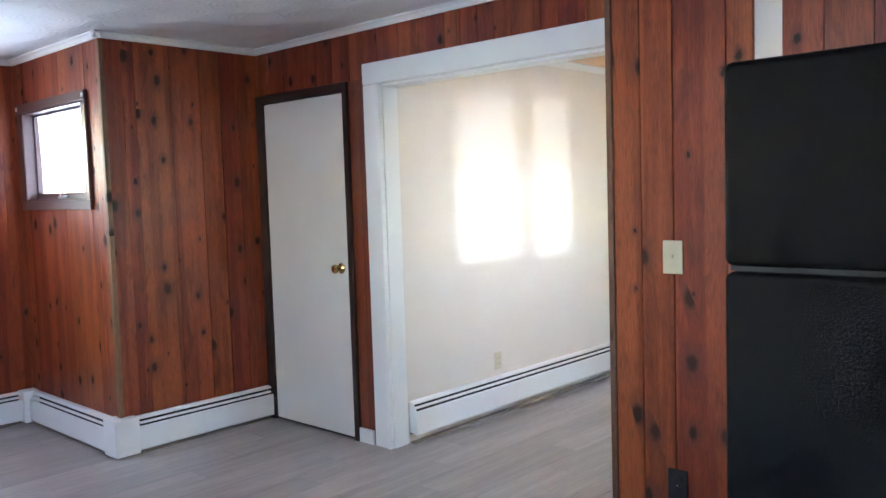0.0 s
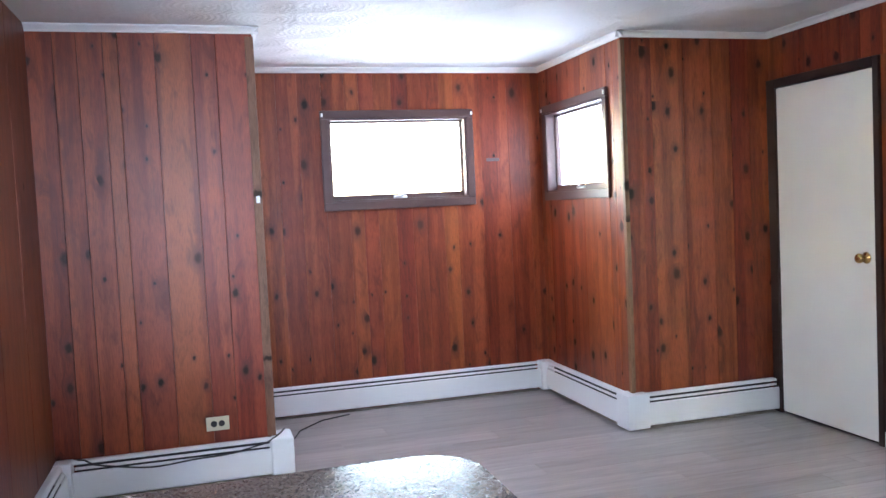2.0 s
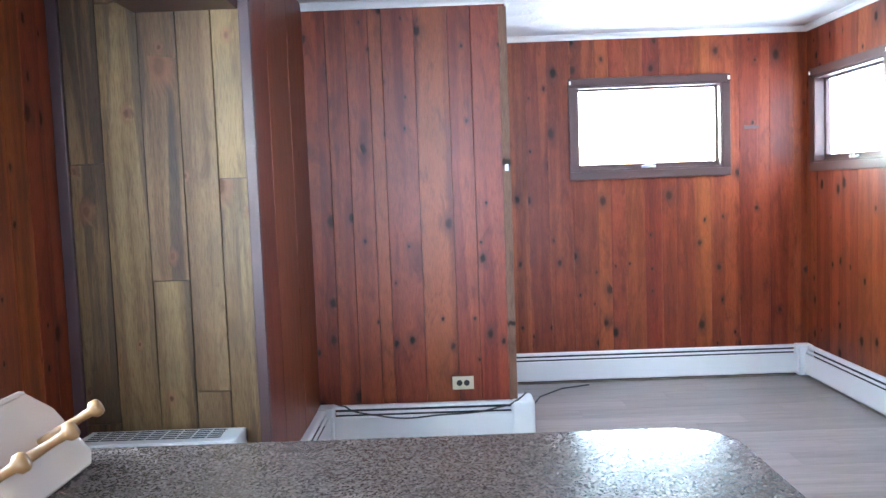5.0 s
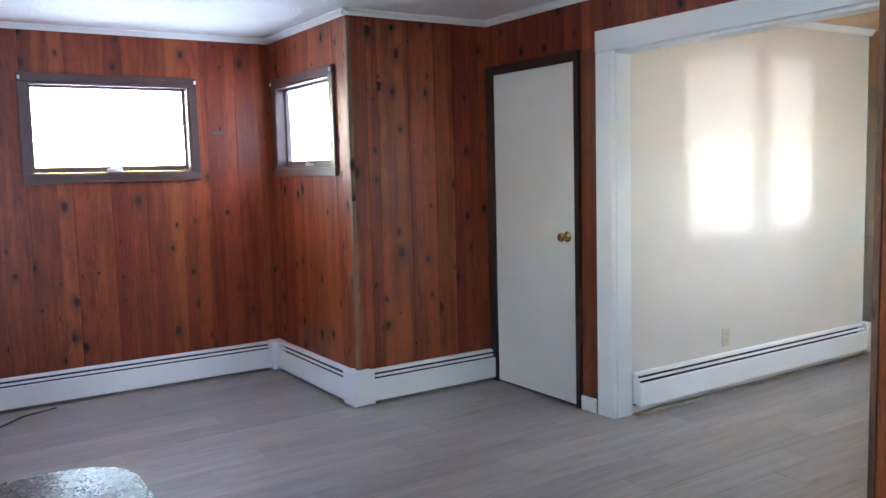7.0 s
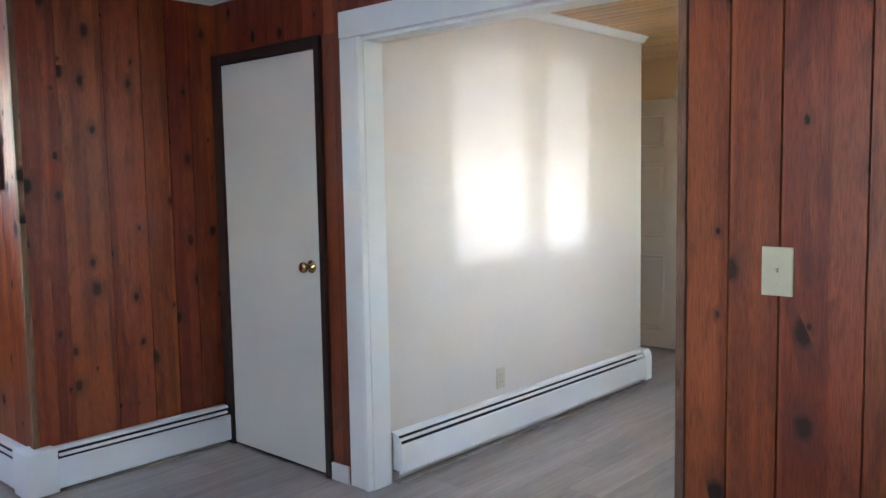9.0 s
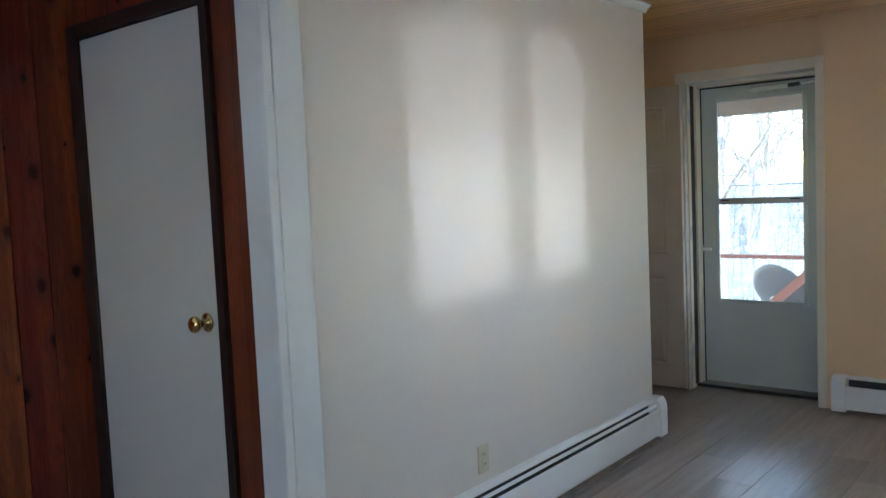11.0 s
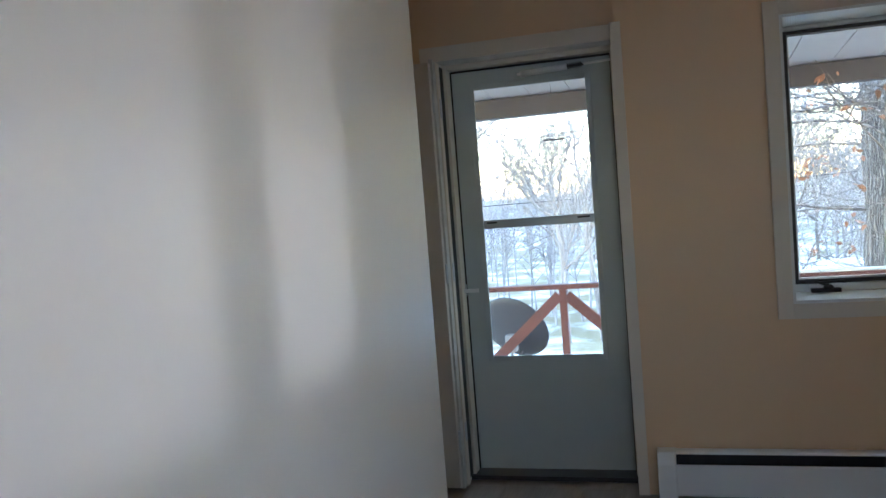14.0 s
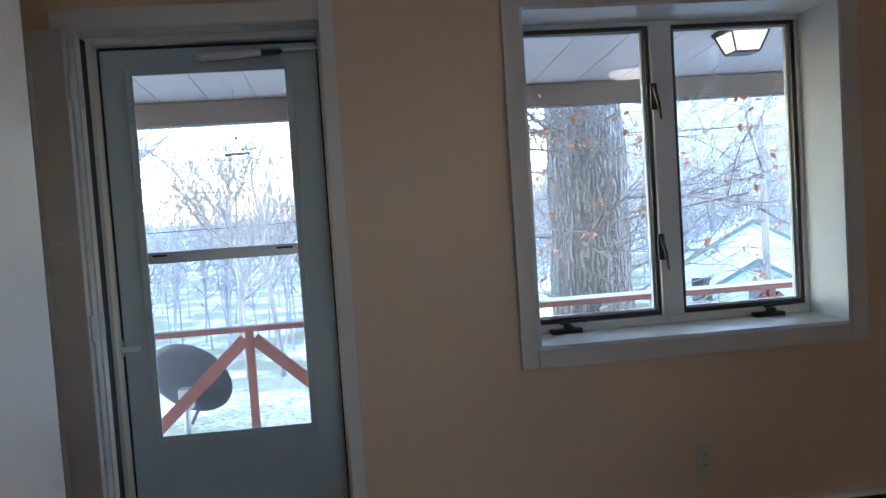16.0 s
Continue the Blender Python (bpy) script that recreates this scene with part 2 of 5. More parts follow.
def glass_material():
    m, nt, bsdf = nodes_of("window_glass")
    bsdf.inputs["Base Color"].default_value = (0.97, 0.99, 0.985, 1)
    bsdf.inputs["Roughness"].default_value = 0.0
    bsdf.inputs["IOR"].default_value = 1.45
    bsdf.inputs["Transmission Weight"].default_value = 1.0
    return m


glass = glass_material()


def lamp_glass(name, color, strength):
    m, nt, bsdf = nodes_of(name)
    bsdf.inputs["Base Color"].default_value = (0.9, 0.88, 0.8, 1)
    bsdf.inputs["Emission Color"].default_value = (*color, 1)
    bsdf.inputs["Emission Strength"].default_value = strength
    bsdf.inputs["Roughness"].default_value = 0.3
    return m


def swirl_ceiling():
    """White plaster pulled into overlapping fans."""
    m, nt, bsdf = nodes_of("swirl_plaster")
    c = coords(nt, shift_by_object=False)
    vor = node(nt, "ShaderNodeTexVoronoi", Scale=3.4, Randomness=0.75)
    link(nt, c, vor.inputs["Vector"])
    wave = noise_tex(nt, c, 22.0, 4.0, 0.6, 1.2)
    arcs = math_node(nt, "SINE", math_node(nt, "MULTIPLY", vor.outputs["Distance"], 62.0))
    h = math_node(nt, "ADD", math_node(nt, "MULTIPLY", vor.outputs["Distance"], 0.9), math_node(nt, "MULTIPLY", wave, 0.2))
    h = math_node(nt, "ADD", h, math_node(nt, "MULTIPLY", arcs, 0.018))
    col = ramp(nt, noise_tex(nt, c, 1.2), [(0.3, (0.70, 0.71, 0.70)), (0.7, (0.78, 0.78, 0.77))])
    link(nt, col, bsdf.inputs["Base Color"])
    bsdf.inputs["Roughness"].default_value = 0.7
    bump(nt, bsdf, h, 1.0, 0.028)
    return m


def vinyl_floor():
    """Grey-brown vinyl planks along y, each with its own tone and streaks."""
    m, nt, bsdf = nodes_of("grey_vinyl_plank")
    c = coords(nt)
    st = nt.nodes.new("ShaderNodeMapping")
    st.inputs["Scale"].default_value = (1.0, 0.07, 1.0)
    link(nt, c, st.inputs[0])
    g1 = noise_tex(nt, st.outputs[0], 22.0, 5.0, 0.6, 0.5)
    g2 = noise_tex(nt, st.outputs[0], 140.0, 3.0)
    g = math_node(nt, "ADD", math_node(nt, "MULTIPLY", g1, 0.7), math_node(nt, "MULTIPLY", g2, 0.3))
    col = ramp(nt, g, [(0.3, (0.235, 0.203, 0.188)), (0.5, (0.335, 0.293, 0.272)), (0.7, (0.425, 0.382, 0.36))])
    info = nt.nodes.new("ShaderNodeObjectInfo")
    val = math_node(nt, "MULTIPLY_ADD", info.outputs["Random"], 0.24)
    nt.nodes[-1].inputs[2].default_value = 0.88
    hsv = nt.nodes.new("ShaderNodeHueSaturation")
    link(nt, val, hsv.inputs["Value"])
    link(nt, col, hsv.inputs["Color"])
    link(nt, hsv.outputs[0], bsdf.inputs["Base Color"])
    r = math_node(nt, "MULTIPLY_ADD", g1, 0.2)
    nt.nodes[-1].inputs[2].default_value = 0.22
    link(nt, r, bsdf.inputs["Roughness"])
    bump(nt, bsdf, g, 0.12, 0.002)
    return m


def laminate():
    """Dark speckled granite-look laminate."""
    m, nt, bsdf = nodes_of("speckled_laminate")
    c = coords(nt, shift_by_object=False)
    v = node(nt, "ShaderNodeTexVoronoi", Scale=260.0, Randomness=1.0)
    link(nt, c, v.inputs["Vector"])
    sep = nt.nodes.new("ShaderNodeSeparateColor")
    link(nt, v.outputs["Color"], sep.inputs[0])
    n = noise_tex(nt, c, 110.0, 4.0, 0.65)
    f = math_node(nt, "ADD", math_node(nt, "MULTIPLY", sep.outputs[0], 0.5), math_node(nt, "MULTIPLY", n, 0.6))
    col = ramp(nt, f, [(0.30, (0.028, 0.021, 0.018)), (0.50, (0.055, 0.042, 0.036)), (0.64, (0.08, 0.06, 0.052)), (0.9, (0.12, 0.095, 0.085))])
    link(nt, col, bsdf.inputs["Base Color"])
    bsdf.inputs["Roughness"].default_value = 0.19
    bsdf.inputs["Specular IOR Level"].default_value = 0.13
    bump(nt, bsdf, f, 0.06, 0.001)
    return m


def ground_material():
    m, nt, bsdf = nodes_of("snowy_lawn")
    c = coords(nt, shift_by_object=False)
    patch = noise_tex(nt, c, 0.35, 6.0, 0.6)
    fine = noise_tex(nt, c, 14.0, 5.0, 0.7)
    grass = ramp(nt, fine, [(0.3, (0.16, 0.13, 0.06)), (0.7, (0.42, 0.37, 0.22))])
    f = math_node(nt, "ADD", math_node(nt, "MULTIPLY", patch, 0.75), math_node(nt, "MULTIPLY", fine, 0.3))
    col = mix(nt, ramp(nt, f, [(0.51, (0, 0, 0)), (0.62, (1, 1, 1))]), grass, (0.84, 0.86, 0.88))
    link(nt, col, bsdf.inputs["Base Color"])
    bsdf.inputs["Roughness"].default_value = 0.9
    bump(nt, bsdf, fine, 0.4, 0.05)
    return m


def bark(name, dark, light, scale=14.0):
    m, nt, bsdf = nodes_of(name)
    c = coords(nt, shift_by_object=False)
    st = nt.nodes.new("ShaderNodeMapping")
    st.inputs["Scale"].default_value = (1, 1, 0.075)
    link(nt, c, st.inputs[0])
    v = node(nt, "ShaderNodeTexVoronoi", Scale=scale, Randomness=1.0)
    v.feature = "DISTANCE_TO_EDGE"
    wob = nt.nodes.new("ShaderNodeVectorMath")
    wob.operation = "ADD"
    nz = node(nt, "ShaderNodeTexNoise", Scale=6.0, Detail=3.0)
    link(nt, c, nz.inputs["Vector"])
    sc = nt.nodes.new("ShaderNodeVectorMath")
    sc.operation = "SCALE"
    sc.inputs["Scale"].default_value = 0.08
    link(nt, nz.outputs["Color"], sc.inputs[0])
    link(nt, st.outputs[0], wob.inputs[0])
    link(nt, sc.outputs[0], wob.inputs[1])
    link(nt, wob.outputs[0], v.inputs["Vector"])
    fine = noise_tex(nt, st.outputs[0], 60.0, 4.0)
    h = math_node(nt, "ADD", math_node(nt, "MULTIPLY", v.outputs["Distance"], 2.2, True), math_node(nt, "MULTIPLY", fine, 0.5))
    link(nt, ramp(nt, h, [(0.1, dark), (0.7, light)]), bsdf.inputs["Base Color"])
    bsdf.inputs["Roughness"].default_value = 0.9
    bump(nt, bsdf, h, 0.9, 0.04)
    return m


plaster = swirl_ceiling()
vinyl = vinyl_floor()
counter_top = laminate()
lawn = ground_material()
oak_bark = bark("oak_bark", (0.085, 0.075, 0.07), (0.30, 0.28, 0.27), 27.0)
# far bark kept pale and grey, so its colour carries the distance haze
hazy_bark = bark("haze_pale_bark", (0.30, 0.275, 0.27), (0.50, 0.46, 0.45), 6.0)
twig_bark = bark("twig_bark", (0.20, 0.17, 0.155), (0.38, 0.335, 0.31), 8.0)


# ---------------------------------------------------------------- builders
def add_box(bm, x0, x1, y0, y1, z0, z1):
    vs = [bm.verts.new((x, y, z)) for z in (z0, z1) for y in (y0, y1) for x in (x0, x1)]
    for f in ((0, 2, 3, 1), (4, 5, 7, 6), (0, 1, 5, 4), (2, 6, 7, 3), (0, 4, 6, 2), (1, 3, 7, 5)):
        bm.faces.new([vs[i] for i in f])
    return vs


def mesh_of(name, bm, material, smooth=False):
    me = bpy.data.meshes.new(name)
    bmesh.ops.recalc_face_normals(bm, faces=bm.faces[:])
    bm.to_mesh(me)
    bm.free()
    me.materials.append(material)
    if smooth:
        for p in me.polygons:
            p.use_smooth = True
    return me


def thing(name, at, label, category, group="", kind=""):
    ob = new(name)
    ob.empty_display_size = 0.1
    ob.matrix_basis = Matrix.Translation(at)
    return tagged(ob, label, category, group, kind)


def part(name, bm, material, parent, label="", smooth=False, basis=None):
    """One mesh object, in world coordinates, under a thing, a part or a piece of the setting."""
    ob = new(name, mesh_of(name, bm, material, smooth))
    ob.parent = parent
    if parent.type == "EMPTY":
        ob.matrix_parent_inverse = parent.matrix_basis.inverted()
    if basis is not None:
        ob.matrix_basis = basis
    return tagged(ob, label)


def box_part(name, box, material, parent, label="", bevel=0.0, segments=2):
    bm = bmesh.new()
    add_box(bm, *box)
    if bevel:
        bmesh.ops.bevel(bm, geom=bm.edges[:], offset=bevel, segments=segments, profile=0.5, affect="EDGES")
    return part(name, bm, material, parent, label, bevel > 0 and segments > 2)


def structure(name, boxes, material, label, category, bevel=0.0):
    bm = bmesh.new()
    for b in boxes:
        add_box(bm, *b)
    if bevel:
        bmesh.ops.bevel(bm, geom=bm.edges[:], offset=bevel, segments=2, profile=0.5, affect="EDGES")
    return tagged(new(name, mesh_of(name, bm, material)), label, category, kind="structure")


def prism(bm, outline, axis_from, axis_to, place):
    """Extrudes a closed 2D outline (u, v) between two distances; place(u, v, s) gives the point."""
    rings = [[bm.verts.new(place(u, v, s)) for u, v in outline] for s in (axis_from, axis_to)]
    n = len(outline)
    for i in range(n):
        bm.faces.new((rings[0][i], rings[0][(i + 1) % n], rings[1][(i + 1) % n], rings[1][i]))
    bm.faces.new(rings[0][::-1])
    bm.faces.new(rings[1])


def tube(bm, points, radii, sides=8, caps=True):
    """A round bar along points."""
    pts = [Vector(p) for p in points]
    if isinstance(radii, (int, float)):
        radii = [radii] * len(pts)
    rings = []
    up = Vector((0, 0, 1))
    for i, p in enumerate(pts):
        d = (pts[min(i + 1, len(pts) - 1)] - pts[max(i - 1, 0)]).normalized()
        a = d.cross(up if abs(d.z) < 0.9 else Vector((1, 0, 0))).normalized()
        b = d.cross(a)
        rings.append([bm.verts.new(p + (a * math.cos(2 * math.pi * k / sides) + b * math.sin(2 * math.pi * k / sides)) * radii[i]) for k in range(sides)])
    for r0, r1 in zip(rings, rings[1:]):
        for k in range(sides):
            bm.faces.new((r0[k], r0[(k + 1) % sides], r1[(k + 1) % sides], r1[k]))
    if caps:
        bm.faces.new(rings[0][::-1])
        bm.faces.new(rings[-1])


def lathe(bm, profile, origin, axis, sides=20):
    """Turns (distance along axis, radius) pairs about an axis."""
    axis = Vector(axis).normalized()
    origin = Vector(origin)
    a = axis.cross(Vector((0, 0, 1)) if abs(axis.z) < 0.9 else Vector((1, 0, 0))).normalized()
    b = axis.cross(a)
    rings = [[bm.verts.new(origin + axis * s + (a * math.cos(2 * math.pi * k / sides) + b * math.sin(2 * math.pi * k / sides)) * max(r, 1e-4)) for k in range(sides)] for s, r in profile]
    for r0, r1 in zip(rings, rings[1:]):
        for k in range(sides):
            bm.faces.new((r0[k], r0[(k + 1) % sides], r1[(k + 1) % sides], r1[k]))
    bm.faces.new(rings[0][::-1])
    bm.faces.new(rings[-1])


def run_frame(p0, p1, normal):
    """The unit vector along a wall run, its length and a placer (u out of the wall, v up, s along)."""
    p0, p1, n = Vector((*p0, 0)), Vector((*p1, 0)), Vector((*normal, 0))
    along = (p1 - p0)
    length = along.length
    along.normalize()
    return length, lambda u, v, s: p0 + along * s + n * u + Vector((0, 0, v))


BOARD = 0.016                       # thickness of the wall boards


def board_widths(length, rng, lo, hi):
    out = []
    left = length
    while left > 1e-6:
        w = rng.uniform(lo, hi)
        if left - w < lo:
            w = left
        out.append(w)
        left -= w
    return out


def board_mesh(w, height, hole, rng, gap, groove):
    """One upright board, local x across, y out, z up, with V edges; hole (x0, x1, z0, z1) is cut out of it."""
    bm = bmesh.new()
    g, v, t = groove * 0.07, rng.uniform(0.0012, 0.0028), BOARD + rng.uniform(-0.0008, 0.0008)
    edge_l = [(g, 0), (g, t - groove), (v, t)]
    edge_r = [(w - v, t), (w - g, t - groove), (w - g, 0)]

    def piece(x0, x1, z0, z1):
        left = edge_l if x0 <= 0 else [(x0, 0), (x0, t)]
        right = edge_r if x1 >= w else [(x1, t), (x1, 0)]
        if z1 - z0 > 0.004 and min(x1, w) - max(x0, 0) > 0.008:
            prism(bm, left + right, z0 + gap, z1 - gap, lambda x, y, q: (x, y, q))

    if hole is None or hole[0] >= w or hole[1] <= 0:
        piece(0, w, 0, height)
    else:
        piece(0, w, 0, hole[2])
        piece(0, w, hole[3], height)
        if hole[0] > 0.008:
            piece(0, hole[0], hole[2], hole[3])
        if hole[1] < w - 0.008:
            piece(hole[1], w, hole[2], hole[3])
    return bm


def boards(parent, p0, p1, normal, z0, z1, seed, hole=None, material=None, lo=0.085, hi=0.20, joints=(), cross=None, groove=0.009):
    """Upright tongue-and-groove boards on a wall; hole is (s0, s1, z0, z1), joints the distances along the wall at which
    boards meet, cross the heights of butt joints, board by board."""
    rng = random.Random(seed)
    a, b, n = Vector((*p0, 0)), Vector((*p1, 0)), Vector((*normal, 0))
    along = (b - a).normalized()
    length = (b - a).length
    turn = Matrix((along, n, Vector((0, 0, 1)))).transposed().to_4x4()
    marks = [0.0, *joints, length]
    if not joints:
        marks = [0.0]
        for w in board_widths(length, rng, min(lo, length), hi):
            marks.append(marks[-1] + w)
    for k, (s0, s1) in enumerate(zip(marks, marks[1:])):
        levels = [z0, *(cross[k] if cross else ()), z1]
        for c0, c1 in zip(levels, levels[1:]):
            cut = None if hole is None else (hole[0] - s0, hole[1] - s0, hole[2] - c0, hole[3] - c0)
            bm = board_mesh(s1 - s0, c1 - c0, cut, rng, 0.0014 if cross else 0.0, groove)
            part("board", bm, material or pine_red, parent, basis=Matrix.Translation(a + along * s0 + Vector((0, 0, c0))) @ turn)


def heater(p0, p1, normal, label, cap0=False, cap1=False, plate0=False, top=0.215, depth=0.066, lift=0.0, damper=True):
    """A hot-water baseboard heater along a wall: back plate, fins, front panel, damper and hood."""
    length, flat = run_frame(p0, p1, normal)

    def put(u, v, s):
        return flat(u, v + lift, s)

    root = thing("baseboard_heater", flat(0, 0, length / 2), label, "heater", "baseboard heaters")
    k = top / 0.215
    bm = bmesh.new()
    prism(bm, [(0.001, 0.02), (0.006, 0.02), (0.006, top - 0.002), (0.001, top - 0.002)], 0.015, length - 0.015, put)
    part("back_plate", bm, dark_gap, root)
    bm = bmesh.new()
    prism(bm, [(0.012, 0.06), (depth - 0.014, 0.06), (depth - 0.012, 0.135 * k), (0.012, 0.135 * k)], 0.02, length - 0.02, put)
    part("fin_block", bm, dark_gap, root)
    bm = bmesh.new()
    prism(bm, [(depth - 0.02, 0.024), (depth - 0.004, 0.026), (depth, 0.036), (depth, 0.158 * k), (depth - 0.004, 0.166 * k),
               (depth - 0.007, 0.166 * k), (depth - 0.005, 0.155 * k), (depth - 0.004, 0.04), (depth - 0.02, 0.03)], 0, length, put)
    part("front_panel", bm, heater_paint, root)
    bm = bmesh.new()
    prism(bm, [(0.0015, top), (0.030, top), (0.040, top - 0.004), (0.046, top - 0.014), (0.043, top - 0.015), (0.038, top - 0.008), (0.030, top - 0.004), (0.0015, top - 0.004)], 0, length, put)
    part("hood", bm, heater_paint, root)
    if damper:
        bm = bmesh.new()
        prism(bm, [(0.046, top - 0.028), (0.056, top - 0.040), (0.0585, top - 0.038), (0.049, top - 0.026)], 0.01, length - 0.01, put)
        part("damper", bm, heater_paint, root)
    bm = bmesh.new()
    prism(bm, [(0.012, -lift), (depth - 0.026, -lift), (depth - 0.027, 0.007 - lift), (depth - 0.034, 0.010 - lift), (0.012, 0.010 - lift)], 0.006, length - 0.006, put)
    part("floor_strip", bm, grubby_trim, root, "grubby beige strip at the floor")
    if plate0:
        bm = bmesh.new()
        prism(bm, [(0.004, 0.03), (depth - 0.006, 0.03), (depth - 0.006, 0.15), (0.04, top - 0.02), (0.004, top - 0.006)], 0.012, 0.016, put)
        part("end_plate", bm, heater_paint, root)
    for here, s in ((cap0, 0.0), (cap1, length)):
        if here:
            w = 0.075
            s0, s1 = (s - 0.004, s + w) if s == 0.0 else (s - w, s + 0.004)
            bm = bmesh.new()
            d = depth + 0.005
            prism(bm, [(0.0, 0.012), (d, 0.012), (d, 0.165 * k), (d - 0.006, top - 0.022), (d - 0.022, top + 0.003), (0.0, top + 0.004)], s0, s1, put)
            bmesh.ops.bevel(bm, geom=bm.edges[:], offset=0.003, segments=2, profile=0.5, affect="EDGES")
            part("end_cap", bm, heater_paint, root)
    return root


def heater_corner(x0, x1, y0, y1, parent, top=0.222):
    return box_part("corner_cover", (x0, x1, y0, y1, 0.012, top), heater_paint, parent, bevel=0.006, segments=3)


def crown(p0, p1, normal, parent_name, z=2.40, size=0.036, back0=0.0, back1=0.0):
    length, put = run_frame(p0, p1, normal)
    bm = bmesh.new()
    s = size
    prism(bm, [(0, z), (s, z), (s, z - 0.008), (s * 0.62, z - s * 0.45), (s * 0.3, z - s * 0.78), (0.009, z - s), (0, z - s)], back0, length - back1, put)
    return tagged(new(parent_name, mesh_of(parent_name, bm, white_paint)), "white painted cove moulding along the ceiling", "crown moulding", kind="structure")


# ---------------------------------------------------------------- plan, in metres
CEIL = 2.40
NCEIL = 2.345                           # board ceiling of the north room
XW, XR, XB = -2.52, -1.257, -1.295      # window wall, return wall and bump face (faces towards +x)
YW2, YC, YS = -1.027, -4.29, -5.045       # small window wall, side of the bump recess, south wall
XE = 4.3                                # kitchen east wall
XC, YCE = -0.09, 2.516                   # cream wall and its end
YN, YD = 3.60, 3.66                     # north wall, door part of it
XNE = 3.0                               # east wall of the north room
T = 0.15

floor = structure("floor", [(-2.7, XE + T, YS - T, 3.93, -0.15, -0.005)], vinyl, "grey-brown vinyl plank floor with a soft sheen", "floor")
structure("ceiling_kitchen", [(-2.7, XE + T, YS - T, 0.06, CEIL, CEIL + 0.12)], plaster, "white swirled plaster ceiling", "ceiling")

# kitchen walls (boards stand proud of these cores)
wall_west = structure("wall_west", [(XW - T, XW, -3.3, -2.622, 0, CEIL), (XW - T, XW, -1.629, YW2 + 0.1, 0, CEIL),
                                    (XW - T, XW, -2.622, -1.629, 0, 1.467), (XW - T, XW, -2.622, -1.629, 2.047, CEIL)],
                      dark_wood, "red-brown knotty pine board wall", "wall")
wall_alcove = structure("wall_alcove", [(XW, -2.36, YW2, YW2 + T, 0, CEIL), (-1.474, XR - 0.0, YW2, YW2 + T, 0, CEIL),
                                        (-2.36, -1.474, YW2, YW2 + T, 0, 1.472), (-2.36, -1.474, YW2, YW2 + T, 2.044, CEIL)],
                        dark_wood, "red-brown knotty pine board wall beside the alcove", "wall")
wall_return = structure("wall_return", [(XR - T, XR, YW2 + T, 0.1, 0, CEIL)], dark_wood, "red-brown knotty pine return wall", "wall")
wall_door = structure("wall_door", [(XR, -1.165, 0, 0.1, 0, CEIL), (-0.385, -0.085, 0.0, 0.1, 0, CEIL),
                                    (-1.165, -0.385, 0, 0.1, 2.045, CEIL), (-1.165, -0.385, 0.05, 0.1, 0, 2.045),
                                    (-0.085, 1.722, 0, 0.1, 2.06, CEIL)], cream_paint, "board-clad wall with a door and a wide opening", "wall")
wall_bump = structure("wall_bump", [(-2.66, XB, YC, -3.20, 0, CEIL)], dark_wood, "red-brown knotty pine wall standing out into the room", "wall")
wall_recess = structure("wall_recess", [(XB, -0.02, YC - T, YC, 0, CEIL)], dark_wood, "smooth red-brown pine side wall", "wall")
wall_rustic = structure("wall_rustic", [(-T, -0.02, YS - T, YC - T, 0, CEIL)], dark_wood, "wall of straw-coloured rustic pine boards", "wall")
wall_south = structure("wall_south", [(-0.02, 1.25, YS - T, YS, 0, CEIL), (2.55, XE, YS - T, YS, 0, CEIL), (1.25, 2.55, YS - T, YS, 0, 1.05), (1.25, 2.55, YS - T, YS, 2.05, CEIL)], dark_wood, "red-brown knotty pine south wall", "wall")
wall_east = structure("wall_east", [(XE, XE + T, YS - T, -4.25, 0, CEIL), (XE, XE + T, -2.95, 0.1, 0, CEIL),
                                    (XE, XE + T, -4.25, -2.95, 0, 1.05), (XE, XE + T, -4.25, -2.95, 2.15, CEIL)],
                      cream_paint, "cream painted wall with an added opening, closed off", "wall")
# unseen panel, added to stop the low sun at the east opening
structure("window_6", [(XE + 0.10, XE + 0.112, -4.25, -2.95, 1.05, 2.15)], porch_white, "unseen white panel closing the east opening against the sun", "window blind")
wall_wing = structure("wall_wing", [(1.722, XE, -0.58 + BOARD, -0.45, 0, CEIL), (1.722, 1.80, -0.45, 0.1, 0, CEIL)], cream_paint,
                      "knotty pine wing wall with a weathered edge", "wall")

# north room walls
wall_cream = structure("wall_cream", [(XC - 0.13, XC, 0.1, YCE, 0, CEIL)], cream_paint, "smooth cream painted wall", "wall", 0.0)
wall_alcove_west = structure("wall_entry_west", [(-1.35, -1.2, YCE - 0.12, 3.93, 0, CEIL), (-1.2, XC - 0.13, YCE - 0.12, YCE - 0.01, 0, CEIL)], tan_paint,
                             "tan painted wall beside the entry", "wall")
wall_north_entry = structure("wall_north_entry", [(-1.2, -0.357, YD, 3.91, 0, CEIL), (-0.357, 0.50, YD, 3.91, 2.056, CEIL)], tan_paint,
                             "tan painted wall over the entry door", "wall")
wall_north = structure("wall_north", [(0.50, 1.166, YN, 3.91, 0, CEIL), (2.352, XNE, YN, 3.91, 0, CEIL),
                                      (1.166, 2.352, YN, 3.91, 0, 0.842), (1.166, 2.352, YN, 3.91, 2.045, CEIL)], tan_paint,
                       "tan painted wall with a double window", "wall")
EW = (0.62, 1.84, 1.25, 2.335)
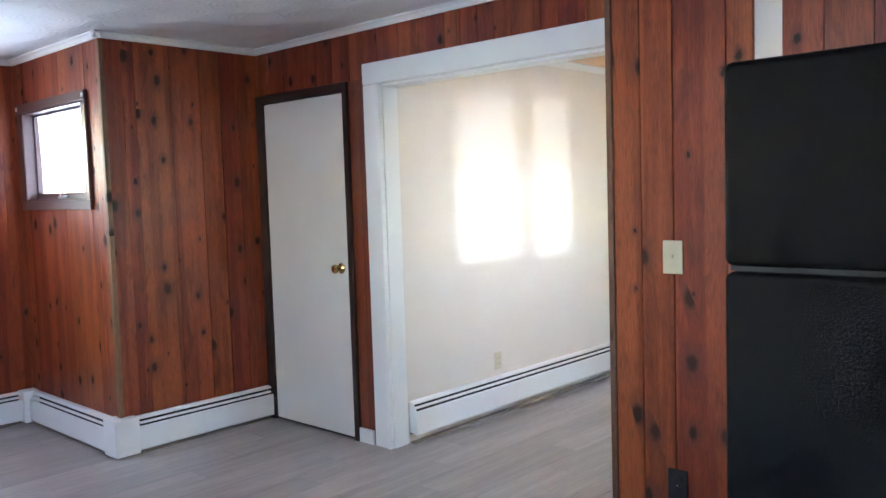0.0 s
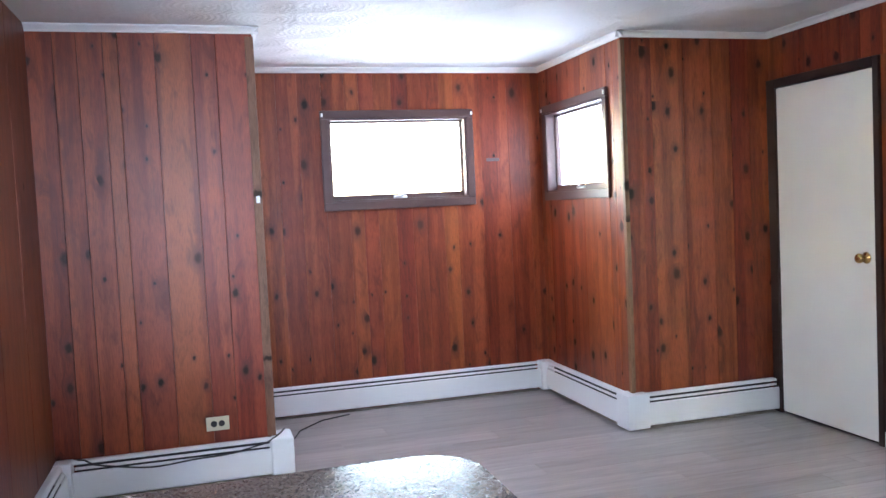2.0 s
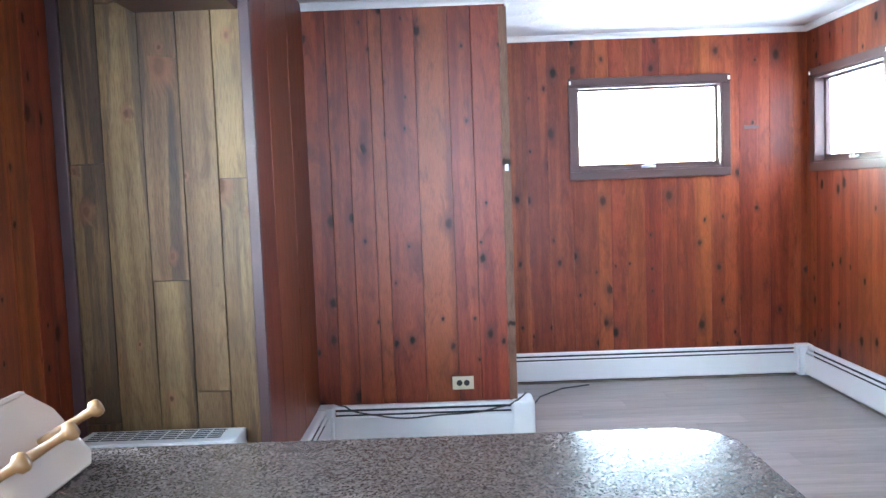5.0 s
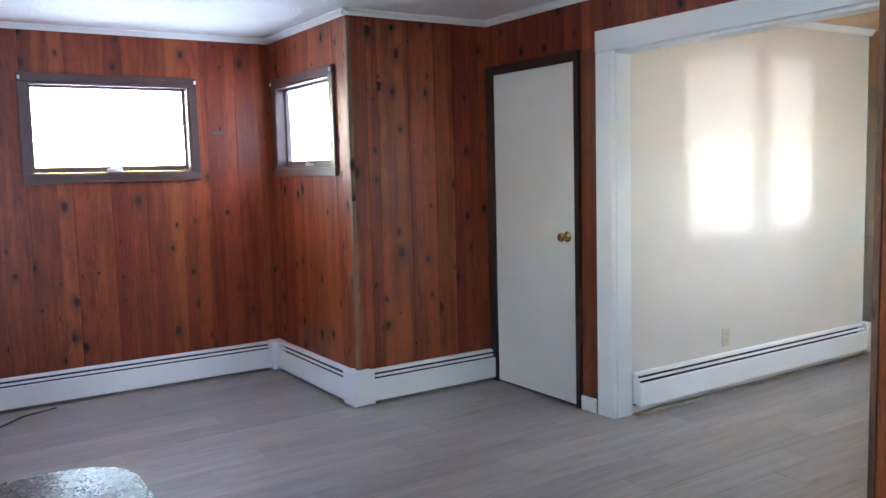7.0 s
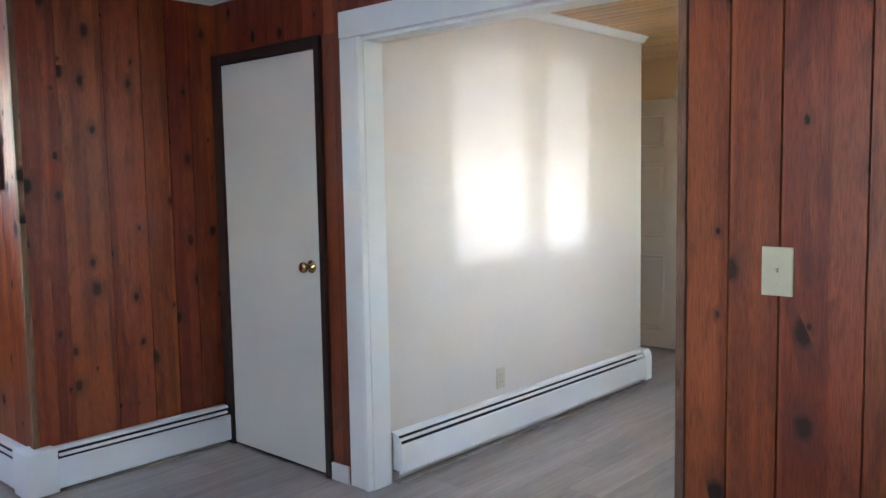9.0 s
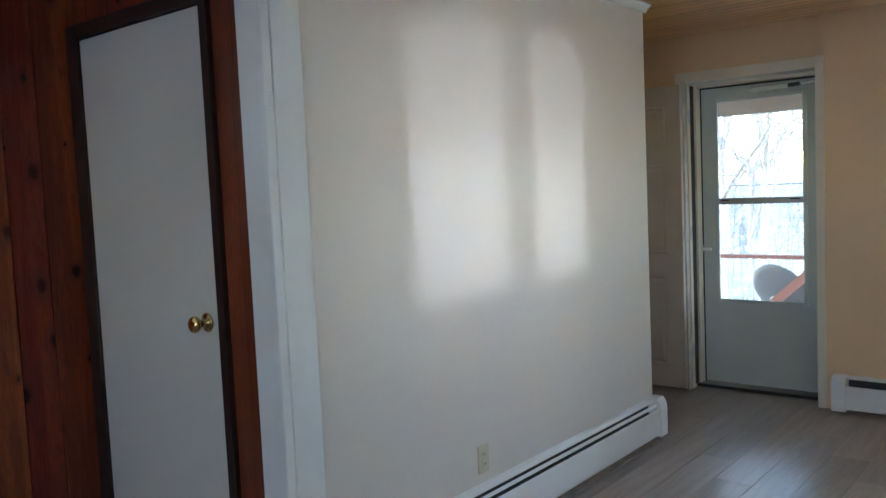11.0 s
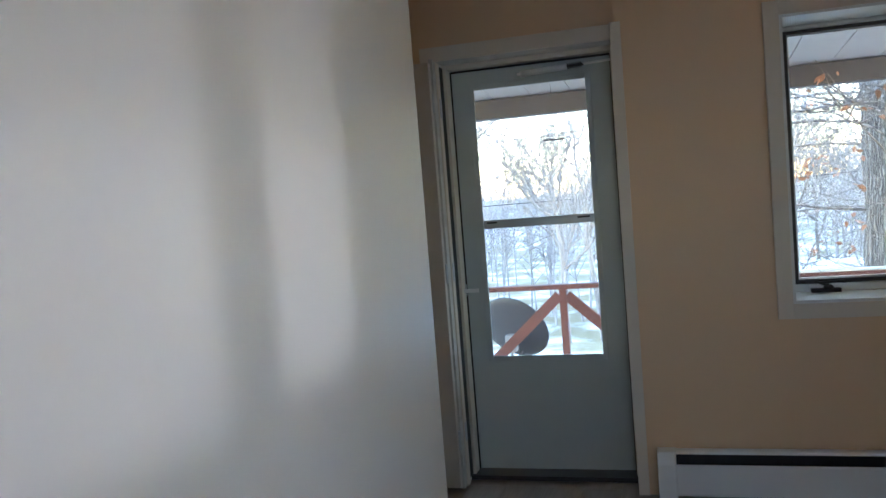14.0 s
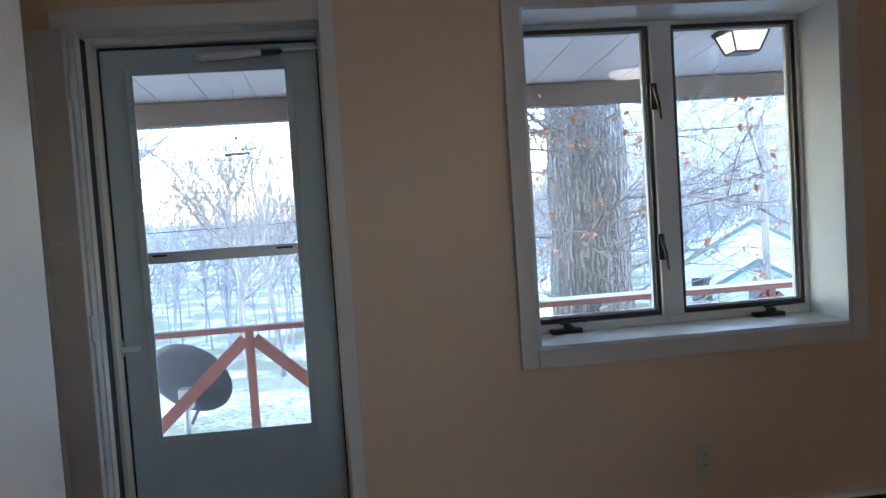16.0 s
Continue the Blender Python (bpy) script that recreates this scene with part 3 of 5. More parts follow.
wall_north_east = structure("wall_room_east", [(XNE, XNE + T, 0.1, EW[0], 0, CEIL), (XNE, XNE + T, EW[1], 3.91, 0, CEIL),
                                               (XNE, XNE + T, EW[0], EW[1], 0, EW[2]), (XNE, XNE + T, EW[0], EW[1], EW[3], CEIL),
                                               (XNE + 0.03, XNE + 0.12, 1.20, 1.43, EW[2], EW[3])], cream_paint, "cream painted wall with a double window", "wall")
wall_room_south = structure("wall_room_south", [(1.80, XE, 0.0, 0.1, 0, CEIL)], cream_paint, "cream painted wall", "wall")

# boards on the kitchen walls
boards(wall_west, (XW, -3.20), (XW, YW2), (1, 0), 0.0, CEIL, 3, hole=(0.565, 1.585, 1.44, 2.075), groove=0.0015,
       joints=(0.23, 0.375, 0.54, 0.70, 0.80, 0.905, 1.035, 1.153, 1.254, 1.386, 1.49, 1.69, 1.90, 2.065))
boards(wall_alcove, (XW + BOARD, YW2), (XR, YW2), (0, -1), 0.0, CEIL, 5, hole=(0.13, 1.055, 1.45, 2.075), groove=0.0015)
boards(wall_return, (XR, YW2), (XR, 0.0), (1, 0), 0.0, CEIL, 8, joints=(0.105, 0.182, 0.40, 0.595, 0.735, 0.865), groove=0.005)
boards(wall_door, (XR + BOARD, 0.0), (-0.211, 0.0), (0, -1), 2.10, CEIL, 11)
boards(wall_door, (-0.345, 0.0), (-0.211, 0.0), (0, -1), 0.0, 2.10, 19, hi=0.3, material=pine_plain)
boards(wall_door, (-0.211, 0.0), (1.722, 0.0), (0, -1), 2.18, CEIL, 13)
boards(wall_bump, (XB, YC), (XB, -3.20), (1, 0), 0.0, CEIL, 21, joints=(0.136, 0.246, 0.368, 0.439, 0.614, 0.793, 0.916), groove=0.004)
boards(wall_bump, (XB, -3.20), (XW, -3.20), (0, 1), 0.0, CEIL, 22)
boards(wall_recess, (XB + BOARD, YC), (0.0, YC), (0, 1), 0.0, CEIL, 24, lo=0.3, hi=0.5, material=pine_plain)
boards(wall_rustic, (-0.02, -5.0), (-0.02, -4.297), (1, 0), 0.0, CEIL, 27, material=pine_rustic, joints=(0.147, 0.307, 0.454, 0.59),
       cross=((0.508, 1.538), (2.15,), (1.073,), (0.627,), (1.465,)))
boards(wall_south, (0.02, YS), (XE, YS), (0, 1), 0.0, CEIL, 31, lo=0.1, hi=0.2, hole=(1.23, 2.53, 1.05, 2.05))
boards(wall_wing, (1.722, -0.58 + BOARD), (2.225, -0.58 + BOARD), (0, -1), 0.0, CEIL, 34, joints=(0.108, 0.230, 0.416), groove=0.006)
boards(wall_wing, (2.315, -0.58 + BOARD), (XE, -0.58 + BOARD), (0, -1), 0.0, CEIL, 35, lo=0.09, hi=0.15)


def upright(name, x0, x1, y0, y1, z0, z1, material, label, category, bevel=0.003):
    return structure(name, [(x0, x1, y0, y1, z0, z1)], material, label, category, bevel)


# weathered corner strips and plum-brown casings
upright("trim_1", XR - 0.010, XR + 0.024, YW2 - 0.022, YW2 + 0.006, 0.2, 2.35, bark_trim, "weathered bark-brown corner strip", "trim")
upright("trim_2", XB - 0.006, XB + 0.024, -3.222, -3.178, 0.2, 2.35, bark_trim, "weathered bark-brown corner strip", "trim")
upright("trim_3", 1.697, 1.722, -0.585, -0.44, 0.0, CEIL, bark_trim, "weathered bark-brown edge of the wing wall", "trim")
upright("trim_4", -0.018, 0.014, -4.297, -4.256, 0.0, CEIL, plum_trim, "plum-brown painted corner strip", "trim")
upright("trim_5", -0.003, 0.02, -5.03, -4.985, 0.0, CEIL, plum_trim, "plum-brown painted corner strip", "trim")
structure("boxed_soffit", [(0.0, 0.30, -4.70, -4.30, 2.108, CEIL)], shaded_trim, "pine boxed soffit, darkened for shade, above the rustic wall", "soffit", 0.003)

# opening between the rooms: casing, jamb, head
upright("trim_opening_side", -0.211, -0.106, -0.024, 0.0, 0.0, 2.062, white_paint, "white painted casing beside the wide opening", "trim")
upright("trim_opening_bead", -0.104, -0.078, -0.034, -0.001, 0.0, 2.062, white_paint, "white painted bead of the casing", "trim", 0.006)
upright("trim_opening_jamb", -0.0845, -0.074, 0.0, 0.112, 0.0, 2.06, white_paint, "white painted jamb of the wide opening", "trim", 0.002)
upright("trim_opening_head", -0.211, 1.722, -0.027, 0.0, 2.064, 2.181, white_paint, "white painted head casing over the wide opening", "trim")
upright("trim_opening_soffit", -0.074, 1.722, 0.0, 0.112, 2.046, 2.06, white_paint, "white painted head jamb", "trim", 0.002)
upright("baseboard_1", -0.343, -0.2235, -0.032, -BOARD - 0.001, 0.0, 0.085, white_paint, "short white painted skirting block", "baseboard")

# crown mouldings
crown((XW + BOARD, -3.2), (XW + BOARD, YW2 - BOARD), (1, 0), "crown_1")
crown((XW + BOARD, YW2 - BOARD), (XR + BOARD + 0.036, YW2 - BOARD), (0, -1), "crown_2")
crown((XR + BOARD, YW2 - BOARD - 0.036), (XR + BOARD, 0.0 - BOARD), (1, 0), "crown_3")
crown((XR + BOARD, -BOARD), (1.722, -BOARD), (0, -1), "crown_4")
crown((XB + BOARD, YC), (XB + BOARD, -3.15), (1, 0), "crown_5")
crown((XB + BOARD + 0.036, -3.2 + BOARD), (XW, -3.2 + BOARD), (0, 1), "crown_6")
crown((XC, 0.1), (XC, YCE + 0.02), (1, 0), "crown_7", z=NCEIL, size=0.042)


def plank_ceiling():
    """Tongue-and-groove pine ceiling of the north room, one mesh, boards along x."""
    bm = bmesh.new()
    y, rng = -0.0 + 0.1, random.Random(9)
    while y < 3.92:
        w = 0.088
        prism(bm, [(y + 0.001, 0.02), (y + 0.001, 0.006), (y + 0.006, 0), (y + w - 0.006, 0), (y + w - 0.001, 0.006), (y + w - 0.001, 0.02)],
              -1.35, XNE + T, lambda u, v, s: (s, u, NCEIL + v))
        y += w
    add_box(bm, -1.35, XNE + T, 0.102, 3.93, NCEIL + 0.0205, CEIL + 0.12)
    return tagged(new("ceiling_room", mesh_of("ceiling_room", bm, pine_ceiling_x)), "varnished light pine board ceiling", "ceiling", kind="structure")


def ceiling_wood():
    m, nt, bsdf = nodes_of("varnished_pine_ceiling")
    geo = nt.nodes.new("ShaderNodeNewGeometry")
    c = coords(nt, shift_by_object=False)
    off = nt.nodes.new("ShaderNodeVectorMath")
    off.operation = "MULTIPLY_ADD"
    comb = nt.nodes.new("ShaderNodeCombineXYZ")
    for i in range(3):
        link(nt, geo.outputs["Random Per Island"], comb.inputs[i])
    link(nt, comb.outputs[0], off.inputs[0])
    off.inputs[1].default_value = (31, 17, 5)
    link(nt, c, off.inputs[2])
    st = nt.nodes.new("ShaderNodeMapping")
    st.inputs["Scale"].default_value = (0.06, 1, 1)
    link(nt, off.outputs[0], st.inputs[0])
    g = noise_tex(nt, st.outputs[0], 30.0, 5.0, 0.6, 0.5)
    col = ramp(nt, g, [(0.3, (0.50, 0.25, 0.09)), (0.5, (0.68, 0.39, 0.16)), (0.7, (0.78, 0.50, 0.24))])
    val = math_node(nt, "MULTIPLY_ADD", geo.outputs["Random Per Island"], 0.3)
    nt.nodes[-1].inputs[2].default_value = 0.85
    hsv = nt.nodes.new("ShaderNodeHueSaturation")
    link(nt, val, hsv.inputs["Value"])
    link(nt, col, hsv.inputs["Color"])
    link(nt, hsv.outputs[0], bsdf.inputs["Base Color"])
    bsdf.inputs["Roughness"].default_value = 0.28
    bump(nt, bsdf, g, 0.1, 0.002)
    return m


pine_ceiling_x = ceiling_wood()
plank_ceiling()


# ---------------------------------------------------------------- doors
def knob(parent, origin, axis):
    bm = bmesh.new()
    lathe(bm, [(0.0, 0.031), (0.004, 0.033), (0.009, 0.026), (0.012, 0.013), (0.030, 0.011), (0.036, 0.019), (0.044, 0.026), (0.054, 0.0275), (0.062, 0.024), (0.066, 0.012), (0.0665, 0.002)], origin, axis, 24)
    return part("door_knob", bm, brass, parent, "round brass door knob", True)


box_part("wood_patch", (XW + BOARD + 0.0002, XW + BOARD + 0.0022, -1.475, -1.375, 1.722, 1.745), plum_trim, wall_west, "dark rectangular wood patch", 0.0008)


def closet_door():
    root = thing("door_1", (-0.775, -0.01, 0.0), "closed flat white painted door with a brass knob", "door", kind="structure")
    leaf = box_part("door_leaf", (-1.160, -0.390, -0.022, 0.016, 0.014, 2.040), door_paint, root, bevel=0.0025)
    knob(leaf, (-0.455, -0.022, 1.021), (0, -1, 0))
    for name, b in (("casing_side", (XR + BOARD + 0.002, -1.165, -0.034, 0.012, 0.0, 2.1)), ("casing_side", (-0.385, -0.345, -0.034, 0.012, 0.0, 2.1)),
                    ("casing_head", (-1.164, -0.386, -0.034, 0.012, 2.046, 2.1)), ("threshold", (-1.164, -0.386, -0.012, 0.03, 0.0, 0.012))):
        box_part(name, b, dark_wood, root, "dark brown stained casing", bevel=0.003)


closet_door()


def storm_door():
    """Grey-green storm door with two panes and a mid rail, set at the outside of the wall."""
    root = thing("door_2", (0.08, 3.85, 0.0), "closed grey-green storm door with two glass panes", "door", kind="structure")
    x0, x1, y0, y1, z0, z1 = -0.336, 0.477, 3.845, 3.882, 0.026, 2.033
    gx0, gx1, gz0, gz1, zm = -0.214, 0.349, 0.585, 1.925, 1.254
    bm = bmesh.new()
    for b in ((x0, gx0, y0, y1, z0, z1), (gx1, x1, y0, y1, z0, z1), (gx0, gx1, y0, y1, z0, gz0), (gx0, gx1, y0, y1, gz1, z1)):
        add_box(bm, *b)
    leaf = part("door_leaf", bm, grey_door, root)
    for b in ((gx0 - 0.014, gx0 + 0.012, gz0 - 0.014, gz1 + 0.014), (gx1 - 0.012, gx1 + 0.014, gz0 - 0.014, gz1 + 0.014)):
        box_part("glazing_bead", (b[0], b[1], y0 - 0.009, y0 - 0.0005, b[2], b[3]), grey_door, leaf, bevel=0.003)
    for z in (gz0, gz1):
        box_part("glazing_bead", (gx0 + 0.0125, gx1 - 0.0125, y0 - 0.009, y0 - 0.0005, z - 0.013, z + 0.013), grey_door, leaf, bevel=0.003)
    box_part("mid_rail", (gx0 + 0.0125, gx1 - 0.0125, y0 - 0.006, y1 - 0.004, zm - 0.021, zm + 0.021), metal_grey, leaf, "grey aluminium mid rail", bevel=0.003)
    for a, b in ((gx0 + 0.03, gx0 + 0.08), (gx1 - 0.09, gx1 - 0.03)):
        box_part("rail_latch", (a, b, y0 - 0.012, y0 - 0.0065, zm + 0.004, zm + 0.012), black_plastic, leaf)
    for a, b in ((gz0, zm - 0.02), (zm + 0.02, gz1)):
        p = box_part("pane", (gx0 + 0.002, gx1 - 0.002, y0 + 0.012, y0 + 0.016, a, b), glass, leaf, "clear window glass")
        p.visible_shadow = False
    # closer tube, its spring collar and bracket
    bm = bmesh.new()
    tube(bm, [(0.04, y0 - 0.03, 1.963), (0.26, y0 - 0.03, 1.972)], 0.014, 14)
    tube(bm, [(0.02, y0 - 0.03, 1.962), (0.04, y0 - 0.03, 1.963)], 0.008, 10)
    part("door_closer", bm, white_paint, leaf, "white pneumatic door closer tube", True)
    bm = bmesh.new()
    for i in range(7):
        tube(bm, [(0.262 + i * 0.010, y0 - 0.03, 1.972 + i * 0.0006), (0.267 + i * 0.010, y0 - 0.03, 1.9725 + i * 0.0006)], 0.0135, 10)
    tube(bm, [(0.26, y0 - 0.03, 1.972), (0.34, y0 - 0.03, 1.976)], 0.006, 8)
    part("closer_spring", bm, dark_metal, leaf, "dark steel closer spring")
    bm = bmesh.new()
    tube(bm, [(0.335, y0 - 0.03, 1.976), (0.47, y0 - 0.035, 1.981)], 0.006, 8)
    add_box(bm, 0.462, 0.486, y0 - 0.045, y0 - 0.002, 1.960, 2.0)
    add_box(bm, 0.035, 0.06, y0 - 0.028, y0 - 0.0005, 1.950, 1.970)
    part("closer_rod", bm, white_paint, leaf)
    # latch with lever
    bm = bmesh.new()
    add_box(bm, -0.336, -0.312, y0 - 0.018, y0 - 0.0005, 0.905, 0.965)
    bmesh.ops.bevel(bm, geom=bm.edges[:], offset=0.004, segments=2, profile=0.5, affect="EDGES")
    part("latch_plate", bm, metal_grey, leaf)
    bm = bmesh.new()
    tube(bm, [(-0.325, y0 - 0.018, 0.935), (-0.325, y0 - 0.042, 0.935)], 0.008, 10)
    add_box(bm, -0.327, -0.245, y0 - 0.048, y0 - 0.038, 0.926, 0.944)
    part("latch_lever", bm, white_paint, leaf, "white lever handle")
    # frame round the leaf
    for name, b in (("jamb", (-0.357, -0.3385, 3.612, 3.90, 0.0, 2.052)), ("jamb", (0.4795, 0.4995, 3.598, 3.90, 0.0, 2.052)), ("head_jamb", (-0.338, 0.479, YD - 0.018, 3.90, 2.040, 2.056)),
                    ("door_stop", (-0.338, -0.318, 3.765, 3.838, 0.0, 2.039)), ("door_stop", (-0.338, -0.331, 3.655, 3.70, 0.0, 2.039)), ("door_stop", (0.463, 0.479, 3.775, 3.838, 0.0, 2.039)), ("door_stop", (-0.3175, 0.4625, 3.775, 3.838, 2.016, 2.0395)),
                    ("casing_head", (-0.402, 0.4985, YD - 0.034, YD - 0.0185, 2.040, 2.106)), ("casing_side", (0.4795, 0.527, YN - 0.012, YN - 0.0025, 0.0, 2.106))):
        box_part(name, b, tan_trim if name[:4] in ("casi", "door") else worn_white, root, "beige painted trim" if name[:4] in ("casi", "door") else "worn white painted frame", bevel=0.002)
    # black strips along leaf and jamb draw the shade of the gaps there
    for b in ((-0.3375, -0.3325, 3.702, 3.764, 0.024, 2.026), (-0.3175, -0.311, 3.8385, 3.8445, 0.024, 2.012), (0.456, 0.4625, 3.8385, 3.8445, 0.024, 2.012), (-0.3105, 0.4555, 3.8385, 3.8445, 2.006, 2.0155)):
        box_part("weatherstrip", b, rubber, root, "black strip standing in for a shaded gap")
    box_part("threshold", (-0.338, 0.479, 3.74, 3.90, 0.0, 0.022), dark_metal, root, "dark metal threshold", bevel=0.003)
    for z in (0.22, 1.0, 1.78):
        box_part("hinge", (-0.3305, -0.327, 3.66, 3.69, z, z + 0.09), metal_grey, root, bevel=0.002)


storm_door()


def panel_door():
    """Six-panel inner door, swung open against the wall."""
    root = thing("door_3", (-0.75, 3.6, 0.0), "white six-panel inner door standing open against the wall", "door", kind="structure")
    x0, x1, y0, y1, z0, z1 = -1.13, -0.346, 3.570, 3.605, 0.018, 2.03
    leaf = box_part("door_leaf", (x0, x1, y0, y1, z0, z1), shaded_door_paint, root, bevel=0.003)
    w = x1 - x0
    for a, b in ((0.13, 0.45), (0.55, 0.87)):
        for c, d in ((0.16, 0.78), (0.92, 1.52), (1.64, 1.90)):
            bm = bmesh.new()
            xa, xb = x0 + a * w, x0 + b * w
            ring = [(xa, c), (xb, c), (xb, d), (xa, d)]
            outer = [bm.verts.new((x, y0 - 0.0005, z)) for x, z in ring]
            mid = [bm.verts.new((x + (0.012 if x == xa else -0.012), y0 - 0.007, z + (0.012 if z == c else -0.012))) for x, z in ring]
            low = [bm.verts.new((x + (0.026 if x == xa else -0.026), y0 - 0.002, z + (0.026 if z == c else -0.026))) for x, z in ring]
            top = [bm.verts.new((x + (0.05 if x == xa else -0.05), y0 - 0.007, z + (0.05 if z == c else -0.05))) for x, z in ring]
            for r0, r1 in ((outer, mid), (mid, low), (low, top)):
                for i in range(4):
                    bm.faces.new((r0[i], r0[(i + 1) % 4], r1[(i + 1) % 4], r1[i]))
            bm.faces.new(top)
            bm.faces.new(outer[::-1])
            part("door_panel", bm, shaded_door_paint, leaf)
    for z in (0.2, 1.0, 1.8):
        bm = bmesh.new()
        tube(bm, [(x1 + 0.006, y0 + 0.02, z), (x1 + 0.006, y0 + 0.02, z + 0.09)], 0.006, 8)
        part("hinge", bm, metal_grey, leaf, "worn steel hinge")


panel_door()


# ---------------------------------------------------------------- windows
def awning_window(name, place, s0, s1, z0, z1, group_label):
    """A brown awning window with a crank in its sill. place(s, out, z): s along the wall, out into the room."""
    c = place((s0 + s1) / 2, 0, z0)
    root = thing(name, c, group_label, "window", kind="structure")

    def slab(nm, a0, a1, o0, o1, c0, c1, mat, label="", bevel=0.003):
        p, q = place(a0, o0, c0), place(a1, o1, c1)
        return box_part(nm, (min(p[0], q[0]), max(p[0], q[0]), min(p[1], q[1]), max(p[1], q[1]), c0, c1), mat, root, label, bevel)

    k = 0.056
    f0, f1 = BOARD + 0.001, BOARD + 0.021
    slab("casing_head", s0 - k, s1 + k, f0, f1 + 0.003, z1, z1 + k, window_brown)
    slab("casing_foot", s0 - k, s1 + k, f0, f1, z0 - k, z0, window_brown)
    slab("casing_side", s0 - k, s0 - 0.0005, f0, f1, z0 + 0.0005, z1 - 0.0005, window_brown)
    slab("casing_side", s1 + 0.0005, s1 + k, f0, f1, z0 + 0.0005, z1 - 0.0005, window_brown)
    for nm, a in (("reveal", (s0, s0 + 0.012, -0.10, f1 - 0.004, z0, z1)), ("reveal", (s1 - 0.012, s1, -0.10, f1 - 0.004, z0, z1)),
                  ("reveal", (s0 + 0.0125, s1 - 0.0125, -0.10, f1 - 0.004, z1 - 0.012, z1)), ("reveal", (s0 + 0.0125, s1 - 0.0125, -0.10, f1 - 0.004, z0, z0 + 0.014))):
        slab(nm, *a, window_brown, bevel=0.0015)
    e = 0.013
    sash = [("sash_rail", (s0 + e, s1 - e, -0.075, -0.035, z0 + 0.015, z0 + 0.05)), ("sash_rail", (s0 + e, s1 - e, -0.075, -0.035, z1 - 0.026, z1 - 0.0125)),
            ("sash_stile", (s0 + e, s0 + e + 0.013, -0.074, -0.036, z0 + 0.0505, z1 - 0.0265)), ("sash_stile", (s1 - e - 0.013, s1 - e, -0.074, -0.036, z0 + 0.0505, z1 - 0.0265))]
    for nm, a in sash:
        slab(nm, *a, window_brown, bevel=0.002)
    p = slab("pane", s0 + e + 0.011, s1 - e - 0.011, -0.058, -0.054, z0 + 0.048, z1 - 0.024, glass, "clear window glass", 0.0)
    p.visible_shadow = False
    mid = (s0 + s1) / 2
    bm = bmesh.new()
    tube(bm, [place(mid - 0.045, -0.02, z0 + 0.022), place(mid + 0.05, -0.02, z0 + 0.022)], 0.011, 10)
    tube(bm, [place(mid + 0.0, -0.012, z0 + 0.028), place(mid + 0.05, 0.004, z0 + 0.050), place(mid + 0.062, 0.012, z0 + 0.062)], 0.005, 8)
    tube(bm, [place(mid - 0.045, -0.012, z0 + 0.026), place(mid + 0.01, 0.0, z0 + 0.036)], 0.006, 8)
    part("crank_handle", bm, metal_grey, root, "grey metal window crank", True)
    for s in (s0 - k + 0.012, s1 + k - 0.012):
        q = place(s, f1 + 0.004, z1 + k - 0.03)
        box_part("curtain_bracket", (q[0] - 0.007, q[0] + 0.007, q[1] - 0.007, q[1] + 0.007, q[2] - 0.012, q[2] + 0.012), white_paint, root, "small white bracket", 0.002)
    return root


awning_window("window_1", lambda s, o, z: (XW + o, s, z), -2.622, -1.629, 1.467, 2.047, "brown-framed awning window with a crank")
awning_window("window_2", lambda s, o, z: (s, YW2 - o, z), -2.36, -1.474, 1.472, 2.044, "brown-framed awning window beside the corner")


